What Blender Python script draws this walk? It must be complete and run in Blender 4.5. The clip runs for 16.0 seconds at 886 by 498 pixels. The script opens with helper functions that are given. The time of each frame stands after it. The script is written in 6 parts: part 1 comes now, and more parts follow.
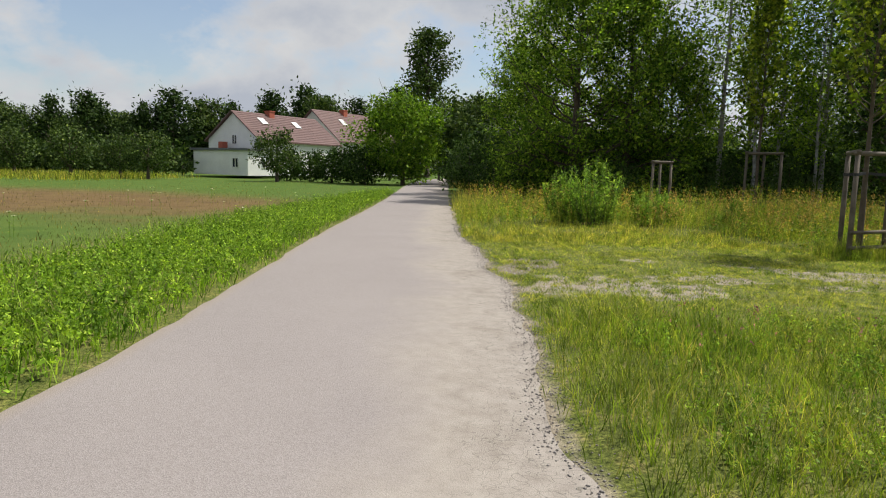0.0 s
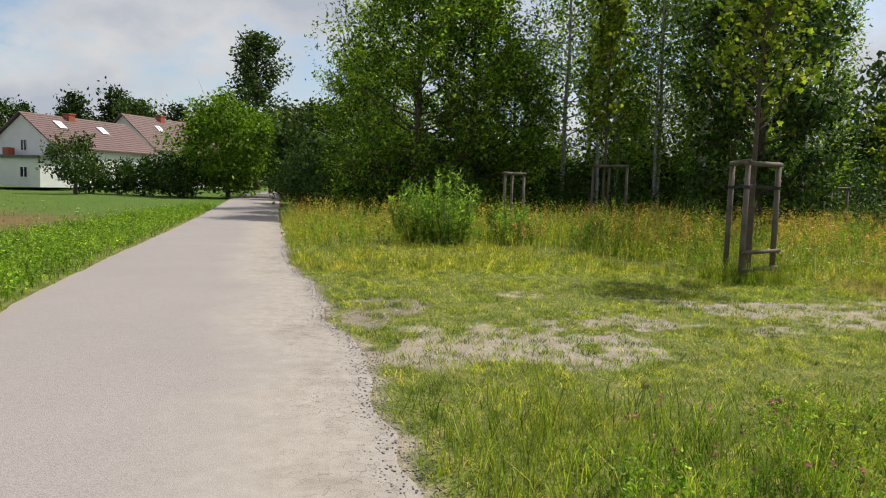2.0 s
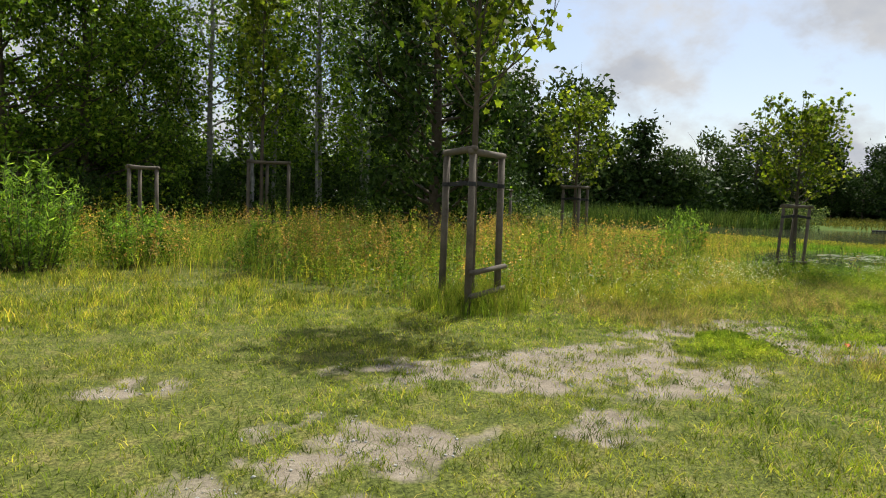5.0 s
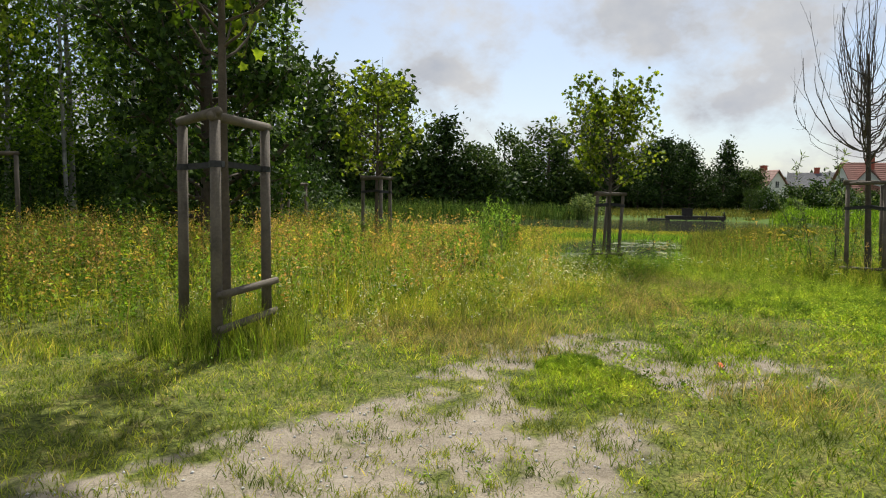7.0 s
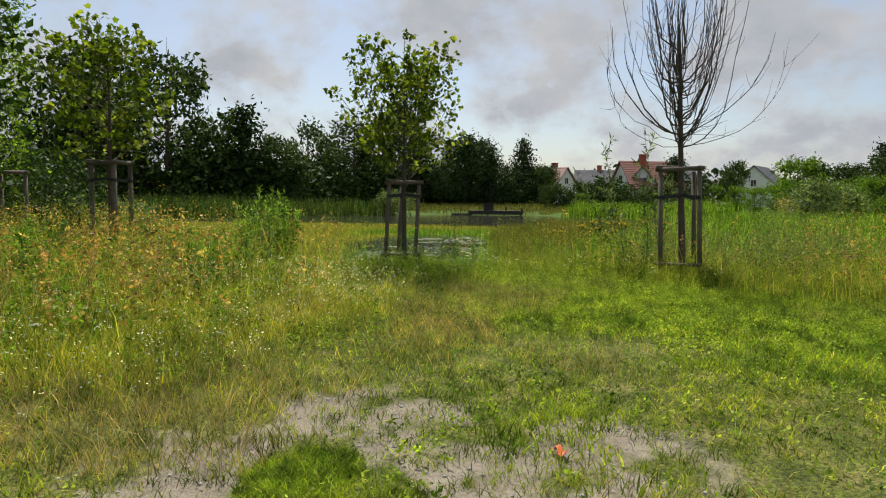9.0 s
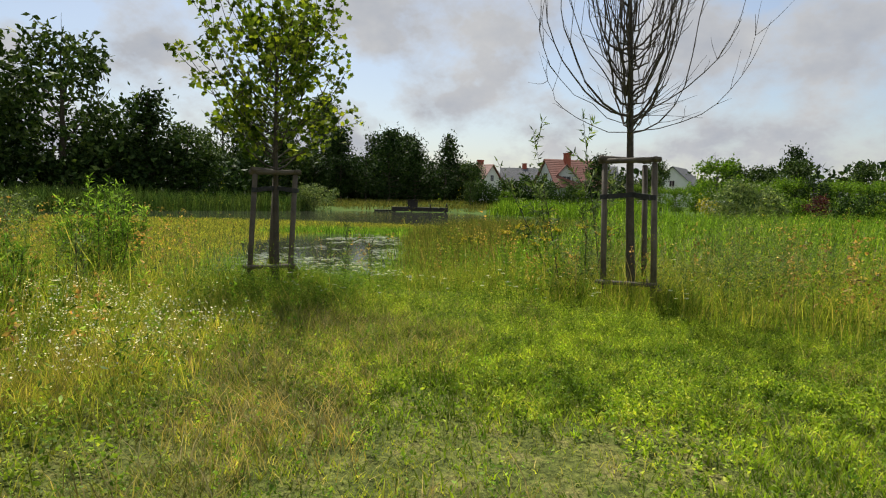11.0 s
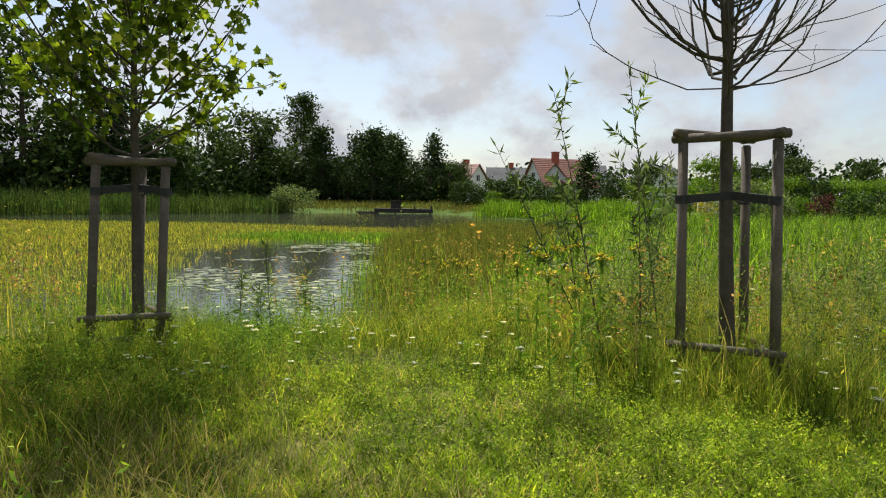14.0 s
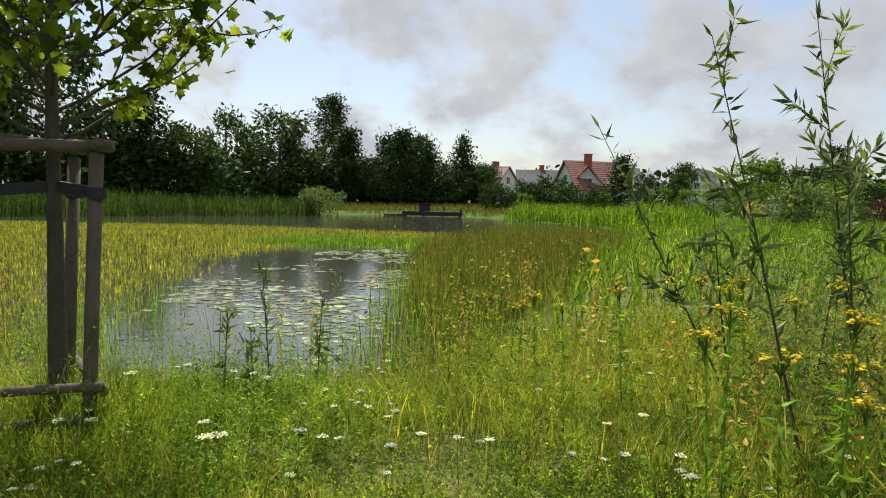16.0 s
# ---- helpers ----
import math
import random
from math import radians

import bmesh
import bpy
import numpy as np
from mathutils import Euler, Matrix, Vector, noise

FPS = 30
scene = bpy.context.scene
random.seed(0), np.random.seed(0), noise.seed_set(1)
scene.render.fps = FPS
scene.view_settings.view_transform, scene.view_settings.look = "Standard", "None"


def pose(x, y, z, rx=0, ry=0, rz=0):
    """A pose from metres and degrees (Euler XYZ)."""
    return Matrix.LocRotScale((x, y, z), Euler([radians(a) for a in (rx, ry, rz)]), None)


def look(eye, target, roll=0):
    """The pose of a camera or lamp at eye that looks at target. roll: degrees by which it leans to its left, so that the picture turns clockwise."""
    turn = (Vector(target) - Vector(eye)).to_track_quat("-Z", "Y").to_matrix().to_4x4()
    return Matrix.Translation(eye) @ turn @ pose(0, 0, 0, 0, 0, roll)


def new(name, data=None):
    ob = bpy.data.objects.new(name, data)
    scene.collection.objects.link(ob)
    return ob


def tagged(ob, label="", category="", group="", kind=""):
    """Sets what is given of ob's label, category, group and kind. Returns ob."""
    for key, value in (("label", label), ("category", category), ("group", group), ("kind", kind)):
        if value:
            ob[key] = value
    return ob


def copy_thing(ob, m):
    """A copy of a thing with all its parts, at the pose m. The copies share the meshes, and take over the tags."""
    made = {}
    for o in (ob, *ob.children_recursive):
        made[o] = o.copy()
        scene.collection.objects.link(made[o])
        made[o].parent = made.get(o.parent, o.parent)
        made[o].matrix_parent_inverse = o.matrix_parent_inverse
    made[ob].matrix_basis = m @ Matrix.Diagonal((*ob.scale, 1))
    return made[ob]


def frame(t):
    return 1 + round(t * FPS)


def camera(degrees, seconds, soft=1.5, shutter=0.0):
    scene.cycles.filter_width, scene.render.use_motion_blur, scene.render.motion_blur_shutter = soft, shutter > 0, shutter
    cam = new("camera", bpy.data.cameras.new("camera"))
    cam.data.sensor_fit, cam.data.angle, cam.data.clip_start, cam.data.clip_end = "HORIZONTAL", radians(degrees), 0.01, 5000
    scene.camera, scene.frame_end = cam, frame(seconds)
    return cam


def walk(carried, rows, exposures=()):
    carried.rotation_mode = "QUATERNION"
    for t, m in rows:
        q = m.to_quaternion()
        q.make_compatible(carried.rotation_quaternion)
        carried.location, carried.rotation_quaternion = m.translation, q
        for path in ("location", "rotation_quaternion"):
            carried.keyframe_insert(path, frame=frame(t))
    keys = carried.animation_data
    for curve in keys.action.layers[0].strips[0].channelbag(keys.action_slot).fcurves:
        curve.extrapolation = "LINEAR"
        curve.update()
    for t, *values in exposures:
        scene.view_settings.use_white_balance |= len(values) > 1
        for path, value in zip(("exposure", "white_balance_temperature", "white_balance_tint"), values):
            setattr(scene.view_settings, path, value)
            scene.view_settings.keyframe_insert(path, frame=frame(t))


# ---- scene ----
cam = camera(66.9, 16.0, soft=1.1)
PATH = [
    (0, (-0.839, -1.637, 1.457), (-1.009, 0.341, 1.22), 1.5),
    (0.5, (-0.9, -0.869, 1.419), (-0.961, 1.116, 1.189), 1.7),
    (1, (-0.966, -0.162, 1.434), (-0.897, 1.825, 1.218), 1.7),
    (1.5, (-0.946, 0.577, 1.427), (-0.743, 2.556, 1.224), 1.8),
    (2, (-0.924, 1.294, 1.405), (-0.612, 3.261, 1.22), 1.8),
    (2.5, (-0.87, 2.024, 1.362), (-0.438, 3.968, 1.185), 1.9),
    (3, (-0.813, 2.708, 1.368), (-0.289, 4.63, 1.197), 1.7),
    (3.5, (-0.631, 3.323, 1.338), (0.018, 5.208, 1.174), 1.6),
    (4, (-0.372, 3.936, 1.356), (0.431, 5.761, 1.195), 1.6),
    (4.5, (-0.053, 4.521, 1.318), (1.001, 6.214, 1.17), 1.9),
    (4.7, (0.1, 4.772, 1.336), (1.235, 6.412, 1.191), 2.0),
    (6.8, (2.017, 6.416, 1.231), (3.606, 7.623, 1.098), 0.7),
    (7, (2.196, 6.531, 1.253), (3.817, 7.694, 1.119), 0.7),
    (7.5, (2.756, 6.785, 1.243), (4.443, 7.849, 1.109), 0.4),
    (8, (3.327, 6.975, 1.194), (5.111, 7.869, 1.06), 0.3),
    (8.5, (3.919, 7.145, 1.191), (5.754, 7.93, 1.054), 0.4),
    (9, (4.518, 7.242, 1.171), (6.399, 7.909, 1.032), 0.4),
    (9.5, (5.177, 7.338, 1.185), (7.09, 7.902, 1.042), 0.5),
    (9.7, (5.435, 7.387, 1.19), (7.353, 7.933, 1.042), 0.5),
    (11.8, (7.66, 7.645, 1.199), (9.61, 8.068, 1.056), 1.2),
    (12, (7.865, 7.688, 1.206), (9.815, 8.111, 1.06), 0.9),
    (12.5, (8.351, 7.759, 1.214), (10.301, 8.178, 1.068), 0.7),
    (13, (8.869, 7.838, 1.235), (10.82, 8.253, 1.089), 0.8),
    (13.5, (9.35, 7.976, 1.252), (11.302, 8.39, 1.108), 0.9),
    (14, (9.865, 8.111, 1.232), (11.816, 8.528, 1.087), 0.9),
    (14.5, (10.327, 8.285, 1.233), (12.271, 8.732, 1.089), 1.0),
    (15, (10.75, 8.459, 1.233), (12.69, 8.926, 1.089), 0.9),
    (15.5, (11.202, 8.615, 1.245), (13.138, 9.097, 1.106), 1.1),
    (16, (11.588, 8.78, 1.252), (13.521, 9.275, 1.113), 1.2),
]
walk(cam, [(t, look(eye, target, roll)) for t, eye, target, roll in PATH],
     exposures=[(0.0, 0.2), (3.5, 0.27), (7.5, 0.22), (9.3, 0.0), (12.0, 0.15), (14.5, 0.27), (16.0, 0.25)])

# ---- light ----
SUN_EL, SUN_AZ = 57.0, 62.0  # azimuth clockwise from +y
world = bpy.data.worlds.new("sky_world")
scene.world = world
world.use_nodes = True
wn, wl = world.node_tree.nodes, world.node_tree.links
wn.clear()


def wnode(kind, **kw):
    n = wn.new(kind)
    for k, v in kw.items():
        n.inputs[k].default_value = v
    return n


sky = wn.new("ShaderNodeTexSky")
sky.sky_type, sky.sun_disc = "NISHITA", False
sky.sun_elevation, sky.sun_rotation = radians(SUN_EL), radians(SUN_AZ)
sky.air_density, sky.dust_density = 1.0, 1.5
co = wn.new("ShaderNodeTexCoord")
sep = wn.new("ShaderNodeSeparateXYZ")
wl.new(co.outputs["Generated"], sep.inputs[0])
up = wn.new("ShaderNodeMath"); up.operation = "MAXIMUM"; up.inputs[1].default_value = 0.0
wl.new(sep.outputs["Z"], up.inputs[0])
upo = wn.new("ShaderNodeMath"); upo.operation = "ADD"; upo.inputs[1].default_value = 0.55
wl.new(up.outputs[0], upo.inputs[0])
dvx = wn.new("ShaderNodeMath"); dvx.operation = "DIVIDE"
dvy = wn.new("ShaderNodeMath"); dvy.operation = "DIVIDE"
wl.new(sep.outputs["X"], dvx.inputs[0]); wl.new(upo.outputs[0], dvx.inputs[1])
wl.new(sep.outputs["Y"], dvy.inputs[0]); wl.new(upo.outputs[0], dvy.inputs[1])
plane = wn.new("ShaderNodeCombineXYZ")
wl.new(dvx.outputs[0], plane.inputs[0]); wl.new(dvy.outputs[0], plane.inputs[1]); plane.inputs[2].default_value = 3.7
c1 = wnode("ShaderNodeTexNoise", Scale=3.0, Detail=10.0, Roughness=0.58)
c3 = wnode("ShaderNodeTexNoise", Scale=6.5, Detail=8.0, Roughness=0.5)
for c in (c1, c3):
    wl.new(plane.outputs[0], c.inputs["Vector"])
cover = wn.new("ShaderNodeMapRange")
for k, v in (("From Min", 0.42), ("From Max", 0.54), ("To Min", 0.12)):
    cover.inputs[k].default_value = v
wl.new(c1.outputs["Fac"], cover.inputs["Value"])
tone = wn.new("ShaderNodeValToRGB")
tone.color_ramp.elements[0].position, tone.color_ramp.elements[0].color = 0.44, (1.0, 1.0, 1.0, 1)
tone.color_ramp.elements[1].position, tone.color_ramp.elements[1].color = 0.63, (0.66, 0.71, 0.81, 1)
mixn = wn.new("ShaderNodeMath"); mixn.operation = "MULTIPLY_ADD"; mixn.inputs[1].default_value = 0.3
wl.new(c3.outputs["Fac"], mixn.inputs[0])
half = wn.new("ShaderNodeMath"); half.operation = "MULTIPLY"; half.inputs[1].default_value = 0.7
wl.new(c1.outputs["Fac"], half.inputs[0]); wl.new(half.outputs[0], mixn.inputs[2])
wl.new(mixn.outputs[0], tone.inputs["Fac"])
bg_sky = wnode("ShaderNodeBackground", Strength=0.115)
bg_cloud = wnode("ShaderNodeBackground", Strength=0.59)
wl.new(sky.outputs[0], bg_sky.inputs["Color"]); wl.new(tone.outputs[0], bg_cloud.inputs["Color"])
wmix = wn.new("ShaderNodeMixShader")
wl.new(cover.outputs[0], wmix.inputs[0]); wl.new(bg_sky.outputs[0], wmix.inputs[1]); wl.new(bg_cloud.outputs[0], wmix.inputs[2])
wout = wn.new("ShaderNodeOutputWorld")
wl.new(wmix.outputs[0], wout.inputs[0])

sun = new("sun", bpy.data.lights.new("sun", "SUN"))
sun.data.energy, sun.data.angle, sun.data.color = 4.8, radians(1.0), (1.0, 0.95, 0.86)
_el, _az = radians(SUN_EL), radians(SUN_AZ)
sun.matrix_world = look((0, 0, 30), (-math.cos(_el) * math.sin(_az), -math.cos(_el) * math.cos(_az), 30 - math.sin(_el)))

# ---- materials ----
MATS = {}


def shader(name):
    m = bpy.data.materials.new(name)
    m.use_nodes = True
    nt = m.node_tree
    b = nt.nodes["Principled BSDF"]
    return m, nt, nt.nodes, nt.links, b


def ramp(nt, source, stops):
    r = nt.nodes.new("ShaderNodeValToRGB")
    els = r.color_ramp.elements
    while len(els) < len(stops):
        els.new(0.5)
    for e, (p, c) in zip(els, stops):
        e.position, e.color = p, (*c, 1)
    nt.links.new(source, r.inputs["Fac"])
    return r.outputs["Color"]


def noise_tex(nt, scale, detail=4.0, rough=0.55, coords="Object"):
    c = nt.nodes.new("ShaderNodeTexCoord")
    n = nt.nodes.new("ShaderNodeTexNoise")
    n.inputs["Scale"].default_value, n.inputs["Detail"].default_value, n.inputs["Roughness"].default_value = scale, detail, rough
    nt.links.new(c.outputs[coords], n.inputs["Vector"])
    return n.outputs["Fac"]


def blend(nt, fac, a, b, mode="MIX"):
    m = nt.nodes.new("ShaderNodeMix")
    m.data_type, m.blend_type = "RGBA", mode
    for sock, v in ((m.inputs[0], fac), (m.inputs[6], a), (m.inputs[7], b)):
        if isinstance(v, (int, float)):
            sock.default_value = v
        elif isinstance(v, tuple):
            sock.default_value = (*v, 1)
        else:
            nt.links.new(v, sock)
    return m.outputs[2]


def bumped(nt, height, bsdf, strength=0.3, distance=0.02):
    b = nt.nodes.new("ShaderNodeBump")
    b.inputs["Strength"].default_value, b.inputs["Distance"].default_value = strength, distance
    nt.links.new(height, b.inputs["Height"])
    nt.links.new(b.outputs[0], bsdf.inputs["Normal"])


def leafy(name, stops, trans=0.4, rough=0.52, patch=0.35, patch_to=(0.25, 0.2, 0.05), gloss=0.08):
    """Thin green matter: colour by island, drifts of another tone, and light that shines through."""
    m, nt, nd, lk, b = shader(name)
    g = nd.new("ShaderNodeNewGeometry")
    col = ramp(nt, g.outputs["Random Per Island"], stops)
    drift = nd.new("ShaderNodeMapRange")
    drift.inputs["From Min"].default_value, drift.inputs["From Max"].default_value, drift.inputs["To Max"].default_value = 0.45, 0.7, patch
    lk.new(noise_tex(nt, 0.55, 3.0), drift.inputs["Value"])
    col = blend(nt, drift.outputs[0], col, patch_to)
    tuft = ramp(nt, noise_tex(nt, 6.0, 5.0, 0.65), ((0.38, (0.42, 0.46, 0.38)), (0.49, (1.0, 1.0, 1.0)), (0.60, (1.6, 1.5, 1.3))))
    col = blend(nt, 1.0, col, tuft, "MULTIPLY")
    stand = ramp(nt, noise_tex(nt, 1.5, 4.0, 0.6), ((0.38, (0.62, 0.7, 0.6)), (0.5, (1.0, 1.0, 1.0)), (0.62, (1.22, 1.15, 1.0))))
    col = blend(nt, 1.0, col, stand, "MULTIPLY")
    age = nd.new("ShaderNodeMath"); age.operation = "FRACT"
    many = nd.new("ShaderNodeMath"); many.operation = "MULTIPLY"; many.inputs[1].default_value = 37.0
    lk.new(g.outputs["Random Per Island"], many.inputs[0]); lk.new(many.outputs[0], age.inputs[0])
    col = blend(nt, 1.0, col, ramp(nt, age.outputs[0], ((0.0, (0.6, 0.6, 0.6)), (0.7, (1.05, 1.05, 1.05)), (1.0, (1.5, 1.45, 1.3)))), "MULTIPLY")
    lk.new(col, b.inputs["Base Color"])
    b.inputs["Roughness"].default_value = rough
    b.inputs["Specular IOR Level"].default_value = gloss
    t = nd.new("ShaderNodeBsdfTranslucent")
    warm = blend(nt, 1.0, col, (1.15, 1.25, 0.55), "MULTIPLY")
    lk.new(warm, t.inputs["Color"])
    mx = nd.new("ShaderNodeMixShader")
    mx.inputs[0].default_value = trans
    lk.new(b.outputs[0], mx.inputs[1]); lk.new(t.outputs[0], mx.inputs[2])
    lk.new(mx.outputs[0], nd["Material Output"].inputs["Surface"])
    return m


def plain(name, a, b_col, scale=6.0, rough=0.7, metal=0.0, bump=0.15, fine=40.0):
    m, nt, nd, lk, b = shader(name)
    n1, n2 = noise_tex(nt, scale, 6.0), noise_tex(nt, fine, 4.0)
    col = ramp(nt, n1, ((0.3, a), (0.7, b_col)))
    col = blend(nt, 0.25, col, ramp(nt, n2, ((0.3, tuple(v * 0.6 for v in a)), (0.7, tuple(min(1, v * 1.25) for v in b_col)))))
    lk.new(col, b.inputs["Base Color"])
    b.inputs["Roughness"].default_value, b.inputs["Metallic"].default_value = rough, metal
    if bump:
        bumped(nt, n2, b, bump, 0.01)
    return m


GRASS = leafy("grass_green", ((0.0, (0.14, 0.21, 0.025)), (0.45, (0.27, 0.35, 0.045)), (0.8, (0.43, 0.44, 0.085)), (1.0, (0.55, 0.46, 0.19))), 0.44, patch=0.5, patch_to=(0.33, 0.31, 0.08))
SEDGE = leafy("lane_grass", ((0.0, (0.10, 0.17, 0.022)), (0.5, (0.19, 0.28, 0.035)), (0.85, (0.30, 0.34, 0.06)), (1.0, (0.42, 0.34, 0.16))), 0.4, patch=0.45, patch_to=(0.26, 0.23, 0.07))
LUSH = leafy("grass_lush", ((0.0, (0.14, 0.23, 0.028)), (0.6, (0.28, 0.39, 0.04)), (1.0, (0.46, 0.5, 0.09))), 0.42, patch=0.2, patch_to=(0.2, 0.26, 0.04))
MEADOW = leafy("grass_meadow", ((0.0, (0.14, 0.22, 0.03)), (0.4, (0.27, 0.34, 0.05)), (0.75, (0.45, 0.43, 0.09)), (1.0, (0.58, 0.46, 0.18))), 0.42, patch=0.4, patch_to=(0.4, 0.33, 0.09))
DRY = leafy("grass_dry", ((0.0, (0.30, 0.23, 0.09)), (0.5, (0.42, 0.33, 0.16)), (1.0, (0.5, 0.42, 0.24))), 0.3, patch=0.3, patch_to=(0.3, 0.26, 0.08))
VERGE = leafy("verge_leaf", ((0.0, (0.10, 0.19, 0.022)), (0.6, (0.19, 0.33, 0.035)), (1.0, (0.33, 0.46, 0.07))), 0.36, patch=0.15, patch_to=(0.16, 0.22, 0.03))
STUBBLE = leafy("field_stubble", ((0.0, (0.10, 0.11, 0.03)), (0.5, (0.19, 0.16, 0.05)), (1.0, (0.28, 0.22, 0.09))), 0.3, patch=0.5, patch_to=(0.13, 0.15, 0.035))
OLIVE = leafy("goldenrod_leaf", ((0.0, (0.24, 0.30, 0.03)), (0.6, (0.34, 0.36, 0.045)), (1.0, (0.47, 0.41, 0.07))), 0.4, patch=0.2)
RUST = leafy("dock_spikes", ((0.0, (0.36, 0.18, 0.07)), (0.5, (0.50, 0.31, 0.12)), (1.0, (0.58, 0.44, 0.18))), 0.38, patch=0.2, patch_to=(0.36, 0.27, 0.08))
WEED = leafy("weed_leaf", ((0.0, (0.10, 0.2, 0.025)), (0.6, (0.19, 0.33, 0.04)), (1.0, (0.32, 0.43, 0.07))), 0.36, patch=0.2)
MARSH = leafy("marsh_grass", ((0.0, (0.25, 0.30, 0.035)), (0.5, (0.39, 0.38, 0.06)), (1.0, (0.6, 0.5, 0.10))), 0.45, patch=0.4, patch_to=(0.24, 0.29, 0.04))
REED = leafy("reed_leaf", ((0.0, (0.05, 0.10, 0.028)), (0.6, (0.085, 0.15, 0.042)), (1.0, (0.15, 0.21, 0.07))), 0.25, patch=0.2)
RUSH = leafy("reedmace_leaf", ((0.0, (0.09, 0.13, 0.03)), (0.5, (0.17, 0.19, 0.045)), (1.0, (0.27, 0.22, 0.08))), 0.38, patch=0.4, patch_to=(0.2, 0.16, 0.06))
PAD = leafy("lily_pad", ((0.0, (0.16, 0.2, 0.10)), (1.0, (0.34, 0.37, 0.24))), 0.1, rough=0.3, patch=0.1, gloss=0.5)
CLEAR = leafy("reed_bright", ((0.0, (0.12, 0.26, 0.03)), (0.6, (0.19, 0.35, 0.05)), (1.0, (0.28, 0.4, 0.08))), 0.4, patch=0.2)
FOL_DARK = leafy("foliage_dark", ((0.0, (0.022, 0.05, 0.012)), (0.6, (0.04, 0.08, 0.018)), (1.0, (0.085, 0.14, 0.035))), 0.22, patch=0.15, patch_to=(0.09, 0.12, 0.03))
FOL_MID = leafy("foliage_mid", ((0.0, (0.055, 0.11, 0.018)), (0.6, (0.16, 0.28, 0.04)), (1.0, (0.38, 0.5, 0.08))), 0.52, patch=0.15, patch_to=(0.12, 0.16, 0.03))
# far crowns: leaf colour lowered to carry their backlit shade
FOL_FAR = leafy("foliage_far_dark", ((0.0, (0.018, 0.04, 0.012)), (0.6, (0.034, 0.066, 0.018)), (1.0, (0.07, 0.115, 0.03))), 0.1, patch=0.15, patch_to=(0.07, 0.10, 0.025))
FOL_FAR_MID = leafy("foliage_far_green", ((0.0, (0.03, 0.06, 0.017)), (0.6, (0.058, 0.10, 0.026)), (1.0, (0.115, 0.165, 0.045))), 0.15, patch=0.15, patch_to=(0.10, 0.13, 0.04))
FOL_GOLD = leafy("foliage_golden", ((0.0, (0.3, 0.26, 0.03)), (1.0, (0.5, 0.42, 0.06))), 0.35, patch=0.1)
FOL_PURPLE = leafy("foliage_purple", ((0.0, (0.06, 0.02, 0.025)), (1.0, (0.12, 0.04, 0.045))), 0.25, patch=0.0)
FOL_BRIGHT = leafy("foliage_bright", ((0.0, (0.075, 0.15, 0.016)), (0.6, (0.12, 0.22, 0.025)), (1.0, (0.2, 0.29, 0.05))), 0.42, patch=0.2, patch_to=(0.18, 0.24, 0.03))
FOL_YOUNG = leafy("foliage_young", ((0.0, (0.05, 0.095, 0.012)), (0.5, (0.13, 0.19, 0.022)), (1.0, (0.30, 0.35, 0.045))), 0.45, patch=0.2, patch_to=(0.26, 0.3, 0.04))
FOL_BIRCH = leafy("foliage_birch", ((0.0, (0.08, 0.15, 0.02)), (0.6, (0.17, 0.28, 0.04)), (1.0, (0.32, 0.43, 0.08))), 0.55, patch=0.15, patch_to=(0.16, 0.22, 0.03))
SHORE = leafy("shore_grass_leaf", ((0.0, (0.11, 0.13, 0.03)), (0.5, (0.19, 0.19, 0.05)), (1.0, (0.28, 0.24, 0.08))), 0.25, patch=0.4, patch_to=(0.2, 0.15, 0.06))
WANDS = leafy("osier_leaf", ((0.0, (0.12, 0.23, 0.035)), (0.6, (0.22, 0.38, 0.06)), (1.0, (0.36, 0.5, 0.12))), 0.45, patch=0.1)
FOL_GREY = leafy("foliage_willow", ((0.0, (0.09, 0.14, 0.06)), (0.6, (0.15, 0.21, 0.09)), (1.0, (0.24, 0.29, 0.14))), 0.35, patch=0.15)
BARK = plain("bark_brown", (0.05, 0.038, 0.026), (0.11, 0.085, 0.06), 9, 0.9, bump=0.6)
BARK_PALE = plain("bark_young", (0.034, 0.028, 0.021), (0.09, 0.074, 0.055), 9, 0.85, bump=0.5)
BIRCH = plain("bark_birch", (0.06, 0.055, 0.05), (0.46, 0.45, 0.42), 3.2, 0.75, bump=0.3, fine=11)
STAKE = plain("weathered_wood", (0.055, 0.045, 0.032), (0.145, 0.118, 0.086), 5, 0.8, bump=0.4, fine=55)
STRAP = plain("black_webbing", (0.012, 0.012, 0.013), (0.03, 0.03, 0.032), 20, 0.7, bump=0.2)
WHITE = leafy("white_petals", ((0.0, (0.62, 0.62, 0.52)), (1.0, (0.85, 0.85, 0.78))), 0.3, patch=0.0)
YELLOW = leafy("yellow_petals", ((0.0, (0.72, 0.5, 0.02)), (1.0, (0.85, 0.66, 0.04))), 0.25, patch=0.0)
PINK = leafy("pink_petals", ((0.0, (0.32, 0.12, 0.17)), (1.0, (0.45, 0.22, 0.27))), 0.25, patch=0.0)
PLASTER = plain("white_plaster", (0.66, 0.66, 0.64), (0.78, 0.78, 0.76), 0.9, 0.85, bump=0.05)
PLASTER_G = plain("grey_plaster", (0.5, 0.49, 0.46), (0.6, 0.59, 0.55), 0.9, 0.85, bump=0.05)
TILE = plain("brown_red_tiles", (0.10, 0.055, 0.05), (0.155, 0.088, 0.08), 1.5, 0.7, bump=0.3, fine=14)
TILE_RED = plain("red_tiles", (0.2, 0.085, 0.06), (0.29, 0.125, 0.09), 1.5, 0.65, bump=0.3, fine=14)
